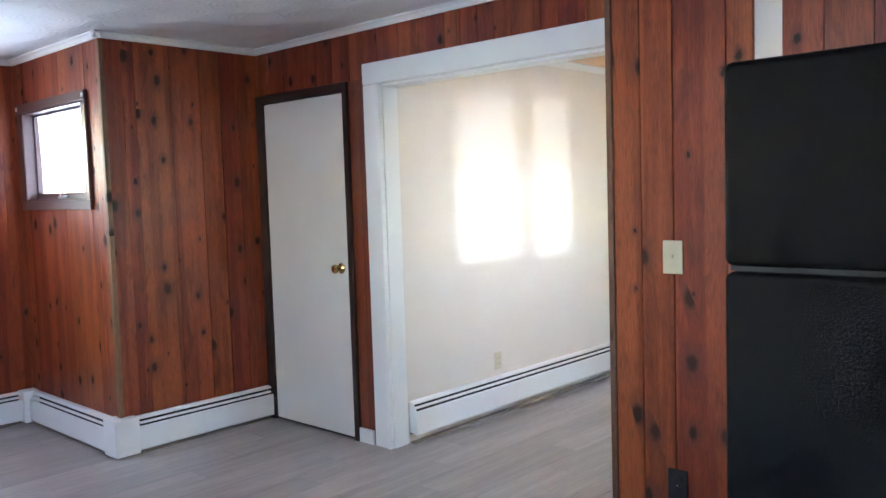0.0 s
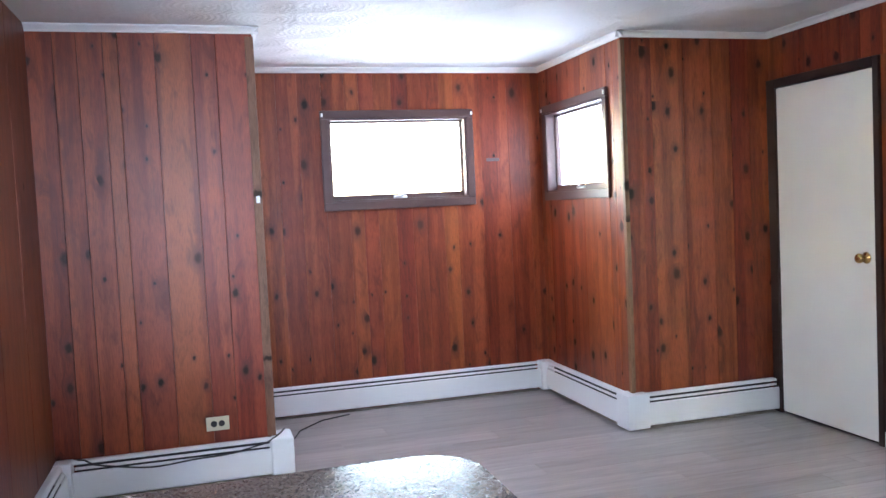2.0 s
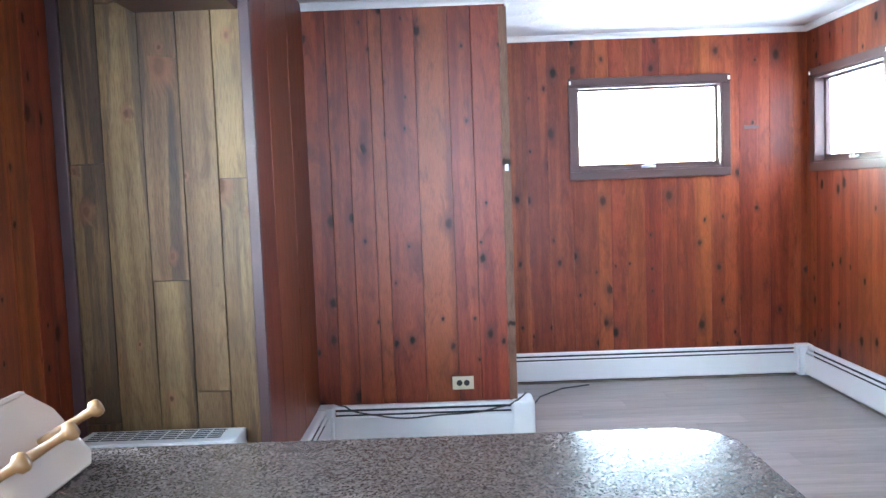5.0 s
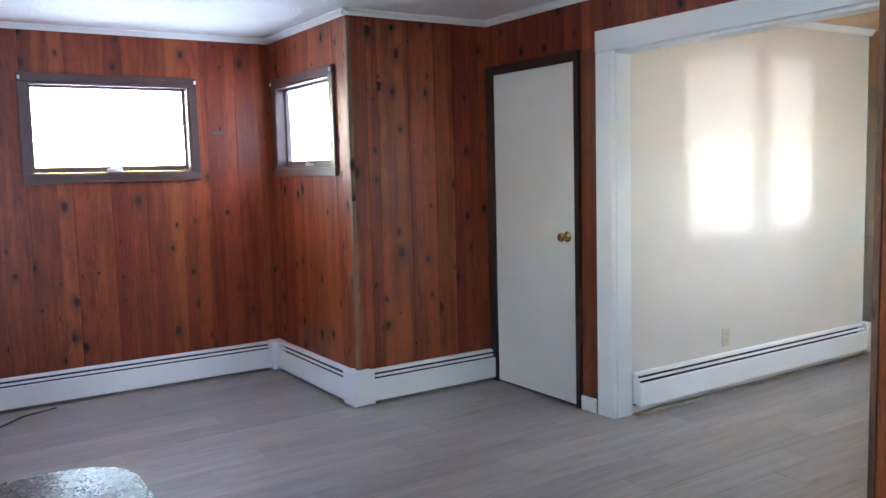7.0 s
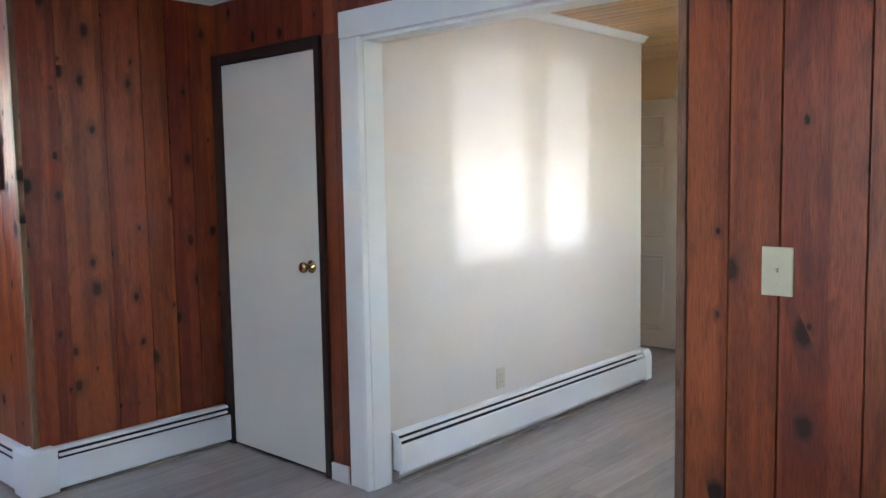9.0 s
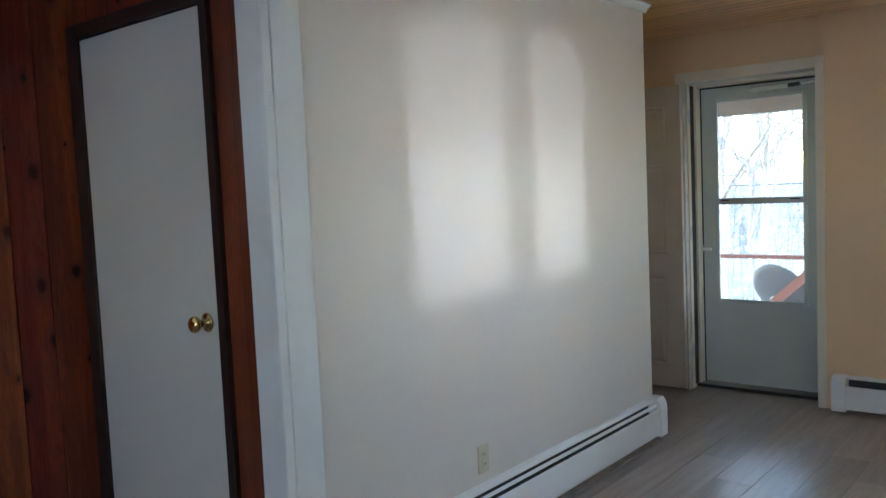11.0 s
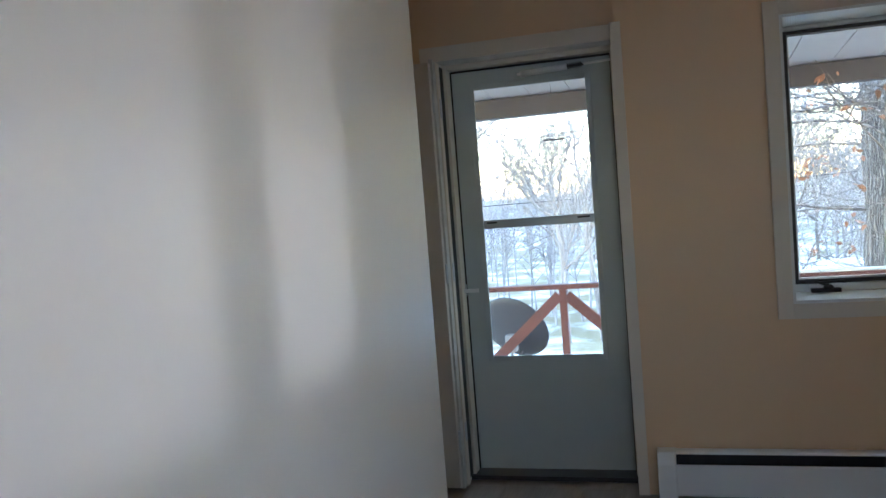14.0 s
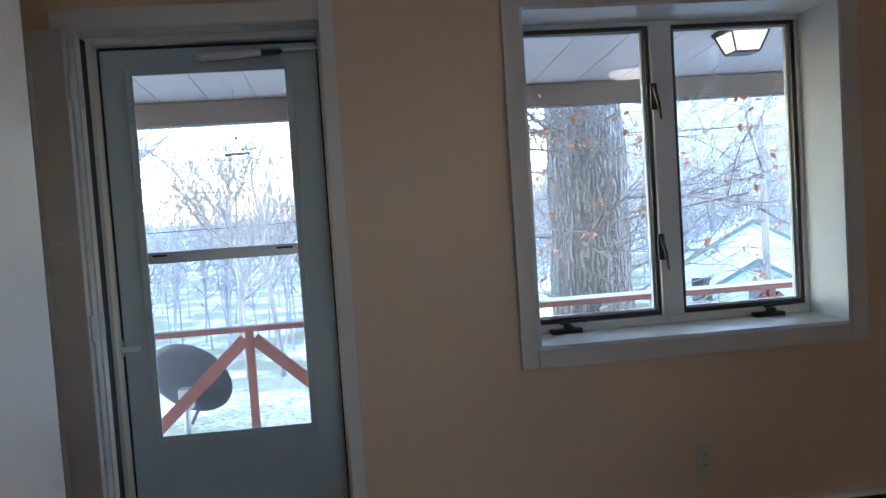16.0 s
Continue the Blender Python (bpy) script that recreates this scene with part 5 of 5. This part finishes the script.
def porch():
    deck = thing("porch_deck", (1.5, 4.7, -0.2), "weathered wooden porch deck behind the house", "porch", kind="structure")
    x = -3.0
    while x < 6.0:
        box_part("deck_board", (x, x + 0.135, 3.915, 6.36, -0.32, -0.295), rail_wood, deck)
        x += 0.14
    for y in (4.0, 6.3):
        box_part("joist", (-3.0, 6.0, y - 0.02, y + 0.02, -0.48, -0.3205), rail_wood, deck)
    for px in (-2.9, 0.0, 3.0, 5.9):
        box_part("post", (px - 0.05, px + 0.05, 6.26, 6.36, terrain(px, 6.3) - 0.2, -0.4805), rail_wood, deck)
    rail = thing("porch_railing", (1.5, 6.2, -0.3), "red-stained wooden porch railing with diagonal braces", "railing")
    box_part("top_rail", (-3.0, 6.0, 6.155, 6.245, 0.635, 0.672), rail_wood, rail, bevel=0.004)
    # thin white layer over the rail from the double window eastwards
    box_part("snow_cover", (1.15, 5.98, 6.162, 6.238, 0.6722, 0.690), snow, rail, "thin white layer on the rail", bevel=0.004)
    for px in (-1.97, -0.17, 1.63, 3.43, 5.23):
        box_part("post", (px - 0.027, px + 0.027, 6.175, 6.225, -0.2945, 0.6345), rail_wood, rail, bevel=0.003)
        for s in (-1, 1):
            bm = bmesh.new()
            run, drop = 0.80, 0.74
            a = Vector((px + s * 0.029, 6.20, 0.585))
            d = Vector((s * run, 0, -drop)).normalized()
            q = Vector((0, 0, 1)).cross(d).normalized()
            w = d.cross(q)
            ends = []
            for t in (0.0, math.hypot(run, drop)):
                ends.append([bm.verts.new(a + d * t + q * i * 0.016 + w * j * 0.040) for i, j in ((-1, -1), (1, -1), (1, 1), (-1, 1))])
            for i in range(4):
                bm.faces.new((ends[0][i], ends[0][(i + 1) % 4], ends[1][(i + 1) % 4], ends[1][i]))
            bm.faces.new(ends[0][::-1])
            bm.faces.new(ends[1])
            part("brace", bm, rail_wood, rail)
    roof = thing("porch_roof", (1.5, 4.7, 2.1), "porch roof with white ceiling boards and a taupe beam", "porch roof", kind="structure")
    x = -3.0
    while x < 6.0:
        bm = bmesh.new()
        prism(bm, [(3.915, 2.31), (6.24, 2.131), (6.24, 2.153), (3.915, 2.332)], x + 0.003, x + 0.297, lambda u, v, s: (s, u, v))
        part("ceiling_board", bm, porch_white, roof)
        x += 0.30
    bm = bmesh.new()
    prism(bm, [(3.915, 2.42), (6.65, 2.19), (6.65, 2.23), (3.915, 2.55)], -3.1, 6.1, lambda u, v, s: (s, u, v))
    part("roof_slab", bm, beam_paint, roof)
    box_part("beam", (-3.0, 6.0, 6.15, 6.30, 1.985, 2.13), beam_paint, roof, "taupe painted beam", bevel=0.003)
    for px in (-2.95, 5.95):
        box_part("roof_post", (px - 0.05, px + 0.05, 6.18, 6.28, -0.2945, 1.9845), beam_paint, roof)


porch()


def lantern():
    cx, cy, zt = 2.715, 5.05, 2.222
    root = thing("porch_lantern", (cx, cy, zt), "lit square porch lantern with tapered glass", "lantern")

    def frustum(bm, r0, z0, r1, z1):
        a = [bm.verts.new((cx + i * r0, cy + j * r0, z0)) for i, j in ((-1, -1), (1, -1), (1, 1), (-1, 1))]
        b = [bm.verts.new((cx + i * r1, cy + j * r1, z1)) for i, j in ((-1, -1), (1, -1), (1, 1), (-1, 1))]
        for i in range(4):
            bm.faces.new((a[i], a[(i + 1) % 4], b[(i + 1) % 4], b[i]))
        bm.faces.new(a[::-1])
        bm.faces.new(b)

    bm = bmesh.new()
    frustum(bm, 0.115, zt - 0.03, 0.12, zt)
    part("canopy", bm, dark_metal, root)
    bm = bmesh.new()
    frustum(bm, 0.063, zt - 0.125, 0.098, zt - 0.0305)
    part("glass_shade", bm, lantern_glass, root, "glowing glass shade")
    for i, j in ((-1, -1), (1, -1), (1, 1), (-1, 1)):
        bm = bmesh.new()
        tube(bm, [(cx + i * 0.068, cy + j * 0.068, zt - 0.128), (cx + i * 0.104, cy + j * 0.104, zt - 0.0305)], 0.006, 6)
        part("corner_bar", bm, dark_metal, root)
    bm = bmesh.new()
    frustum(bm, 0.066, zt - 0.138, 0.07, zt - 0.1255)
    part("bottom_frame", bm, dark_metal, root)


lantern()


def dish():
    cx, cy, cz = -0.66, 6.55, 0.26
    root = thing("satellite_dish", (cx, cy, terrain(cx, cy)), "dark grey satellite dish on a steel mast", "satellite dish")
    bm = bmesh.new()
    axis = Vector((0.28, 0.84, 0.46)).normalized()
    o = Vector((cx, cy, cz))
    prof = [(u * 0.87, v * 0.87) for u, v in ((0.0, 0.02), (0.004, 0.1), (0.016, 0.2), (0.036, 0.29), (0.052, 0.345), (0.060, 0.350), (0.055, 0.343), (0.040, 0.288), (0.02, 0.2), (0.008, 0.1), (0.004, 0.02))]
    lathe(bm, prof, o, axis, 40)
    part("reflector", bm, dish_grey, root, "", True)
    bm = bmesh.new()
    tube(bm, [(cx, cy - 0.10, terrain(cx, cy) - 0.3), (cx, cy - 0.10, cz - 0.20), (cx, cy - 0.07, cz - 0.12)], 0.024, 12)
    part("mast", bm, galvanised, root, "galvanised steel mast", True)
    bm = bmesh.new()
    add_box(bm, cx - 0.045, cx + 0.045, cy - 0.12, cy - 0.02, cz - 0.16, cz - 0.02)
    bmesh.ops.bevel(bm, geom=bm.edges[:], offset=0.008, segments=2, profile=0.5, affect="EDGES")
    part("bracket", bm, galvanised, root)
    bm = bmesh.new()
    tube(bm, [o + axis * 0.02 + Vector((0, 0, -0.30)), o + axis * 0.45 + Vector((0, 0, -0.22))], 0.012, 8)
    part("feed_arm", bm, dish_grey, root)


dish()


class Limbs:
    """Collects tapered branches into one mesh."""

    def __init__(self):
        self.verts, self.faces, self.tips = [], [], []

    def limb(self, pts, r0, r1, sides):
        base = len(self.verts)
        n = len(pts)
        for i, p in enumerate(pts):
            d = (pts[min(i + 1, n - 1)] - pts[max(i - 1, 0)]).normalized()
            a = d.cross(Vector((0.31, 0.77, 0.55))).normalized()
            b = d.cross(a)
            r = r0 + (r1 - r0) * i / (n - 1)
            for k in range(sides):
                t = 2 * math.pi * k / sides
                self.verts.append(p + (a * math.cos(t) + b * math.sin(t)) * r)
        for i in range(n - 1):
            for k in range(sides):
                k2 = (k + 1) % sides
                self.faces.append((base + i * sides + k, base + i * sides + k2, base + (i + 1) * sides + k2, base + (i + 1) * sides + k))

    def grow(self, rng, p, d, length, r, level, droop=0.0, kids=4, spread=0.75, min_r=0.004):
        n = 4 if level > 0 else 3
        pts = [p.copy()]
        q, dd = p.copy(), d.copy()
        for i in range(n):
            dd = (dd + Vector((rng.uniform(-1, 1), rng.uniform(-1, 1), rng.uniform(-0.6, 1) - droop)) * 0.22).normalized()
            q = q + dd * (length / n)
            pts.append(q.copy())
        self.limb(pts, r, max(r * 0.45, min_r * 0.7), 6 if level > 2 else (4 if level > 0 else 3))
        self.tips.append(q.copy())
        if level == 0:
            return
        for k in range(kids):
            f = rng.uniform(0.3, 1.0)
            i = min(int(f * n), n - 1)
            at = pts[i].lerp(pts[i + 1], f * n - i)
            out = Vector((rng.uniform(-1, 1), rng.uniform(-1, 1), rng.uniform(-0.5, 0.9))).normalized()
            nd = (dd * (1 - spread) + out * spread).normalized()
            self.grow(rng, at, nd, length * rng.uniform(0.5, 0.8), max(r * rng.uniform(0.38, 0.6), min_r), level - 1, droop, kids, spread, min_r)

    def mesh(self, name, material):
        me = bpy.data.meshes.new(name)
        me.from_pydata([tuple(v) for v in self.verts], [], self.faces)
        me.materials.append(material)
        for p in me.polygons:
            p.use_smooth = True
        return me


def under(name, me, parent, label=""):
    ob = new(name, me)
    ob.parent = parent
    ob.matrix_parent_inverse = parent.matrix_basis.inverted()
    return tagged(ob, label)


def oak():
    rng = random.Random(41)
    x, y = 2.66, 8.0
    zb = terrain(x, y) - 0.1
    root = thing("oak_tree", (x, y, zb), "old oak with deeply furrowed grey bark and a few dry leaves", "tree")
    bm = bmesh.new()
    sides, rows = 56, 46
    rings = []
    for j in range(rows):
        z = zb + j * 0.16
        flare = 1.0 + 0.35 * math.exp(-(z - zb) / 0.35)
        ring = []
        for k in range(sides):
            a = 2 * math.pi * k / sides
            ridge = noise.noise(Vector((math.cos(a) * 4.5, math.sin(a) * 4.5, z * 0.9))) * 0.03
            ridge += abs(noise.noise(Vector((math.cos(a) * 11, math.sin(a) * 11, z * 1.4)))) * 0.05
            r = (0.345 - 0.008 * j * 0.16) * flare + ridge
            ring.append(bm.verts.new((x + r * math.cos(a) + 0.03 * math.sin(z), y + r * math.sin(a), z)))
        rings.append(ring)
    for r0, r1 in zip(rings, rings[1:]):
        for k in range(sides):
            bm.faces.new((r0[k], r0[(k + 1) % sides], r1[(k + 1) % sides], r1[k]))
    bm.faces.new(rings[-1])
    part("trunk", bm, oak_bark, root, "", True)
    limbs = Limbs()
    for k in range(9):
        a = 2 * math.pi * k / 9 + rng.uniform(-0.3, 0.3)
        z = zb + rng.uniform(4.2, 7.0)
        d = Vector((math.cos(a), math.sin(a), 0.45)).normalized()
        limbs.grow(rng, Vector((x, y, z)) + d * 0.3, d, rng.uniform(2.6, 3.8), 0.10, 3, 0.0, 4, 0.6)
    # low shoots with hanging twigs before the windows
    for k in range(44):
        a = rng.uniform(0, 2 * math.pi)
        z = zb + rng.uniform(0.9, 3.6)
        d = Vector((math.cos(a), math.sin(a) * 0.8, rng.uniform(-0.15, 0.3))).normalized()
        limbs.grow(rng, Vector((x, y, z)) + Vector((d.x, d.y, 0)) * 0.32, d, rng.uniform(0.8, 1.9), 0.015, 3 if k % 3 == 0 else 2, 0.15, 4, 0.62, 0.0026)
    under("branches", limbs.mesh("branches", twig_bark), root, "bare grey branches")
    leaves = Limbs()
    near = [t for t in limbs.tips if t.z < zb + 4.4]
    rng.shuffle(near)
    for t in near[:170]:
        for i in range(rng.randint(2, 5)):
            c = t + Vector((rng.uniform(-0.06, 0.06), rng.uniform(-0.06, 0.06), rng.uniform(-0.08, 0.02)))
            u = Vector((rng.uniform(-1, 1), rng.uniform(-1, 1), rng.uniform(-1, 0.2))).normalized()
            w = u.cross(Vector((rng.uniform(-1, 1), rng.uniform(-1, 1), rng.uniform(-1, 1)))).normalized()
            s = rng.uniform(0.022, 0.042)
            base = len(leaves.verts)
            bend = u.cross(w) * s * 0.35
            for p in ((0, 0), (0.35, 0.42), (0.7, 0.3), (1.0, 0.0), (0.7, -0.3), (0.35, -0.42)):
                leaves.verts.append(c + u * p[0] * 2 * s + w * p[1] * s * 1.3 + bend * (abs(p[1]) * 2))
            leaves.faces.append((base, base + 1, base + 2, base + 3))
            leaves.faces.append((base, base + 3, base + 4, base + 5))
    ob = under("leaves", leaves.mesh("leaves", dead_leaf), root, "dry russet oak leaves")


oak()


def bare_tree(name_seed, x, y, height, spread=0.55, kids=4, level=4, droop=0.0):
    rng = random.Random(name_seed)
    zb = terrain(x, y) - 0.1
    root = thing("bare_tree", (x, y, zb), "leafless grey winter tree with fine twigs", "tree", "bare trees")
    trunk = Limbs()
    pts = [Vector((x, y, zb))]
    for i in range(5):
        pts.append(pts[-1] + Vector((rng.uniform(-0.12, 0.12), rng.uniform(-0.12, 0.12), 1)) * height * 0.11)
    r = height * 0.011
    trunk.limb(pts, r, r * 0.7, 8)
    under("trunk", trunk.mesh("trunk", twig_bark), root)
    crown_ = Limbs()
    for k in range(kids + 2):
        i = rng.randint(2, 4)
        d = Vector((rng.uniform(-0.8, 0.8), rng.uniform(-0.8, 0.8), rng.uniform(0.5, 1.2))).normalized()
        crown_.grow(rng, pts[i + 1 if i < 4 else 5], d, height * rng.uniform(0.22, 0.36), r * 0.6, level - 1, droop, kids, spread, height * 0.0006)
    under("crown", crown_.mesh("crown", twig_bark), root)
    return root


bare_tree(71, -1.9, 19.0, 5.6, 0.34, 5, 4)
for i, (x, y, hgt, s) in enumerate(((-4.7, 16.0, 8.0, 0.7), (-5.5, 21, 9.5, 0.55), (2.8, 23.0, 9.0, 0.5), (-1.9, 27, 9.5, 0.5), (4.9, 33.0, 9.0, 0.6),
                                    (1.4, 31, 9.5, 0.5), (-8.5, 29, 11, 0.5), (7.0, 42, 9.5, 0.5), (30, 47, 9.0, 0.6), (14.0, 52, 9.5, 0.55), (-4.4, 37, 11, 0.5), (4.2, 40, 11, 0.5))):
    bare_tree(80 + i, x, y, hgt, s, 4, 5)


def woods():
    """Far leafless woods on the hills, one mesh of thin stems and twigs."""
    rng = random.Random(5)
    w = Limbs()
    for i in range(1150):
        y = 38 + 200 * rng.random() ** 1.6
        x = rng.uniform(-0.75, 1.0) * y
        z = terrain(x, y)
        hgt = rng.uniform(5, 8.5)
        p = Vector((x, y, z - 0.2))
        top = p + Vector((rng.uniform(-0.8, 0.8), rng.uniform(-0.8, 0.8), hgt))
        w.limb([p, p.lerp(top, 0.5), top], 0.07, 0.015, 4)
        for k in range(18):
            a = p.lerp(top, rng.uniform(0.35, 0.95))
            d = Vector((rng.uniform(-1, 1), rng.uniform(-1, 1), rng.uniform(0.3, 1.4))).normalized()
            b = a + d * hgt * rng.uniform(0.14, 0.3)
            w.limb([a, b], 0.04, 0.012, 3)
            for j in range(2):
                e = a.lerp(b, rng.uniform(0.4, 1.0))
                w.limb([e, e + (d + Vector((rng.uniform(-1, 1), rng.uniform(-1, 1), rng.uniform(-0.2, 1)))) * hgt * 0.08], 0.03, 0.01, 3)
    tagged(new("far_woods", w.mesh("far_woods", hazy_bark)), "leafless grey woods, paled for haze, on the far hillside", "woods", kind="stuff")


woods()


def house(x, y, turn):
    """Pale house with two snowy gables and green edge boards, seen far down the slope."""
    zb = terrain(x, y)
    root = thing("house", (x, y, zb), "pale blue-white house with snowy gables and green trim", "house")
    m = Matrix.Translation((x, y, zb)) @ Matrix.Rotation(radians(turn), 4, "Z")

    def put(nm, bm, mat, parent, lab=""):
        bm.transform(m)
        return part(nm, bm, mat, parent, lab)

    def gable(w, d0, d1, eave, ridge):
        bm = bmesh.new()
        prism(bm, [(-w / 2, 0), (w / 2, 0), (w / 2, eave), (0, ridge), (-w / 2, eave)], d0, d1, lambda u, v, s: (u, s, v))
        wall = put("wall", bm, siding_white, root)
        for s in (-1, 1):
            bm = bmesh.new()
            k = (ridge - eave) / (w / 2)
            o = 0.35
            prism(bm, [(0, ridge + 0.03), (s * (w / 2 + o), eave - k * o + 0.03), (s * (w / 2 + o), eave - k * o + 0.23), (0, ridge + 0.23)], d0 - 0.3, d1 + 0.1, lambda u, v, t: (u, t, v))
            put("roof", bm, snow, root, "snow-covered roof")
            bm = bmesh.new()
            prism(bm, [(0, ridge - 0.02), (s * (w / 2 + o), eave - k * o - 0.02), (s * (w / 2 + o), eave - k * o + 0.2), (0, ridge + 0.2)], d0 - 0.36, d0 - 0.305, lambda u, v, t: (u, t, v))
            put("bargeboard", bm, roof_green, root, "green edge board")
        return wall

    a = gable(7.0, 0.0, 8.0, 2.6, 4.6)
    b = gable(3.4, -1.6, -0.01, 1.9, 2.9)
    for wx in (-2.4, 2.5):
        bm = bmesh.new()
        add_box(bm, wx - 0.45, wx + 0.45, -0.05, -0.005, 1.0, 2.1)
        put("window", bm, dark_metal, a, "dark window")
    bm = bmesh.new()
    add_box(bm, -0.45, 0.45, -1.66, -1.605, 0.0, 1.8)
    put("door", bm, beam_paint, b)


house(19.1, 37.0, -22)


def shed():
    x, y = 1.0, 20.5
    zb = terrain(x, y)
    root = thing("shed", (x, y, zb), "low grey shed with a snow-covered roof", "shed")
    box_part("wall", (x - 1.5, x + 5.0, y, y + 4, zb - 0.3, zb + 0.5), siding_grey, root, "weathered grey wall")
    bm = bmesh.new()
    prism(bm, [(y - 0.3, zb + 0.505), (y + 4.3, zb + 1.3), (y + 4.3, zb + 1.5), (y - 0.3, zb + 0.66)], x - 1.8, x + 5.3, lambda u, v, s: (s, u, v))
    part("roof", bm, snow, root, "snow-covered roof")


siding_grey = painted("weathered_grey_siding", (0.30, 0.31, 0.33), 0.8, 10, 0.1, 0.2)
shed()


def utility_line():
    px, py = 17.58, 33.0
    zb = terrain(px, py)
    pole = thing("utility_pole", (px, py, zb), "weathered wooden utility pole with a crossarm", "utility pole")
    bm = bmesh.new()
    tube(bm, [(px, py, zb - 0.3), (px, py, 4.1)], [0.17, 0.12], 12)
    part("pole", bm, twig_bark, pole, "", True)
    box_part("crossarm", (px - 0.9, px + 0.9, py - 0.05, py + 0.05, 3.55, 3.68), twig_bark, pole)
    wires = thing("overhead_wires", (0, 31, 3.5), "thin black overhead power wires", "wires")
    for a, b, sag in (((px - 0.8, py, 3.70), (-26, 29, 4.2), 0.5), ((px + 0.8, py, 3.70), (-26, 29.2, 5.0), 0.5), ((4.0, 30, 2.4), (-26, 30, 7.0), 0.3), ((px, py, 1.6), (-26, 30, 1.2), 0.4)):
        bm = bmesh.new()
        tube(bm, [Vector(a).lerp(Vector(b), i / 24) - Vector((0, 0, sag * math.sin(math.pi * i / 24))) for i in range(25)], 0.014, 4)
        part("wire", bm, wire_black, wires)


utility_line()


def wind_chime():
    """A slim bar hung under the porch eave by a cord, with fine rods below it."""
    x, y, z = -0.115, 5.9, 1.765
    root = thing("wind_chime", (x, y, z), "slim grey wind chime bar hanging under the porch", "wind chime")
    bm = bmesh.new()
    tube(bm, [(x - 0.075, y, z), (x - 0.07, y, z + 0.001), (x + 0.07, y, z + 0.001), (x + 0.075, y, z)], [0.004, 0.007, 0.007, 0.004], 8)
    part("bar", bm, beam_paint, root, "", True)
    for s in (-0.05, 0.05):
        bm = bmesh.new()
        tube(bm, [(x + s, y, z + 0.006), (x, y, z + 0.10), (x, y, 2.155)], 0.0012, 4)
        part("cord", bm, wire_black, root)
    bm = bmesh.new()
    lathe(bm, [(0, 0.003), (0.006, 0.009), (0.012, 0.009), (0.018, 0.003)], (x, y, z + 0.09), (0, 0, 1), 10)
    part("bead", bm, wire_black, root, "", True)
    for i, s in enumerate((-0.05, -0.025, 0.0, 0.025, 0.05)):
        bm = bmesh.new()
        tube(bm, [(x + s, y, z - 0.008), (x + s, y, z - 0.10 - 0.02 * (i % 3))], 0.0016, 5)
        part("rod", bm, galvanised, root)


wind_chime()

# ---------------------------------------------------------------- floor pieces
rng = random.Random(77)
PW, PL = 0.182, 1.22
plank_meshes = {}


def plank_mesh(length):
    key = round(length, 3)
    if key not in plank_meshes:
        bm = bmesh.new()
        w, e, t = PW, 0.0016, 0.0045
        lo = [(0.0003, 0.0003), (w - 0.0003, 0.0003), (w - 0.0003, length - 0.0003), (0.0003, length - 0.0003)]
        hi = [(e, e), (w - e, e), (w - e, length - e), (e, length - e)]
        a = [bm.verts.new((x, y, -t)) for x, y in lo]
        b = [bm.verts.new((x, y, -0.0011)) for x, y in lo]
        c = [bm.verts.new((x, y, 0.0)) for x, y in hi]
        for r0, r1 in ((a, b), (b, c)):
            for i in range(4):
                bm.faces.new((r0[i], r0[(i + 1) % 4], r1[(i + 1) % 4], r1[i]))
        bm.faces.new(c)
        plank_meshes[key] = mesh_of("floor_plank", bm, vinyl)
    return plank_meshes[key]


x = -2.51
row = 0
while x < 3.2:
    y0 = YC if x < 1.2 else -3.1
    y1 = 0.1 if (x < -1.2 or x > 1.7) else 3.66
    y = y0
    n = 0.305 * ((row * 3) % 4 + 1)
    while y < y1 - 0.02:
        length = min(n, y1 - y)
        ob = new("floor_plank", plank_mesh(length))
        ob.parent = floor
        ob.matrix_basis = Matrix.Translation((x, y, 0.0))
        y += length
        n = PL
    x += PW
    row += 1
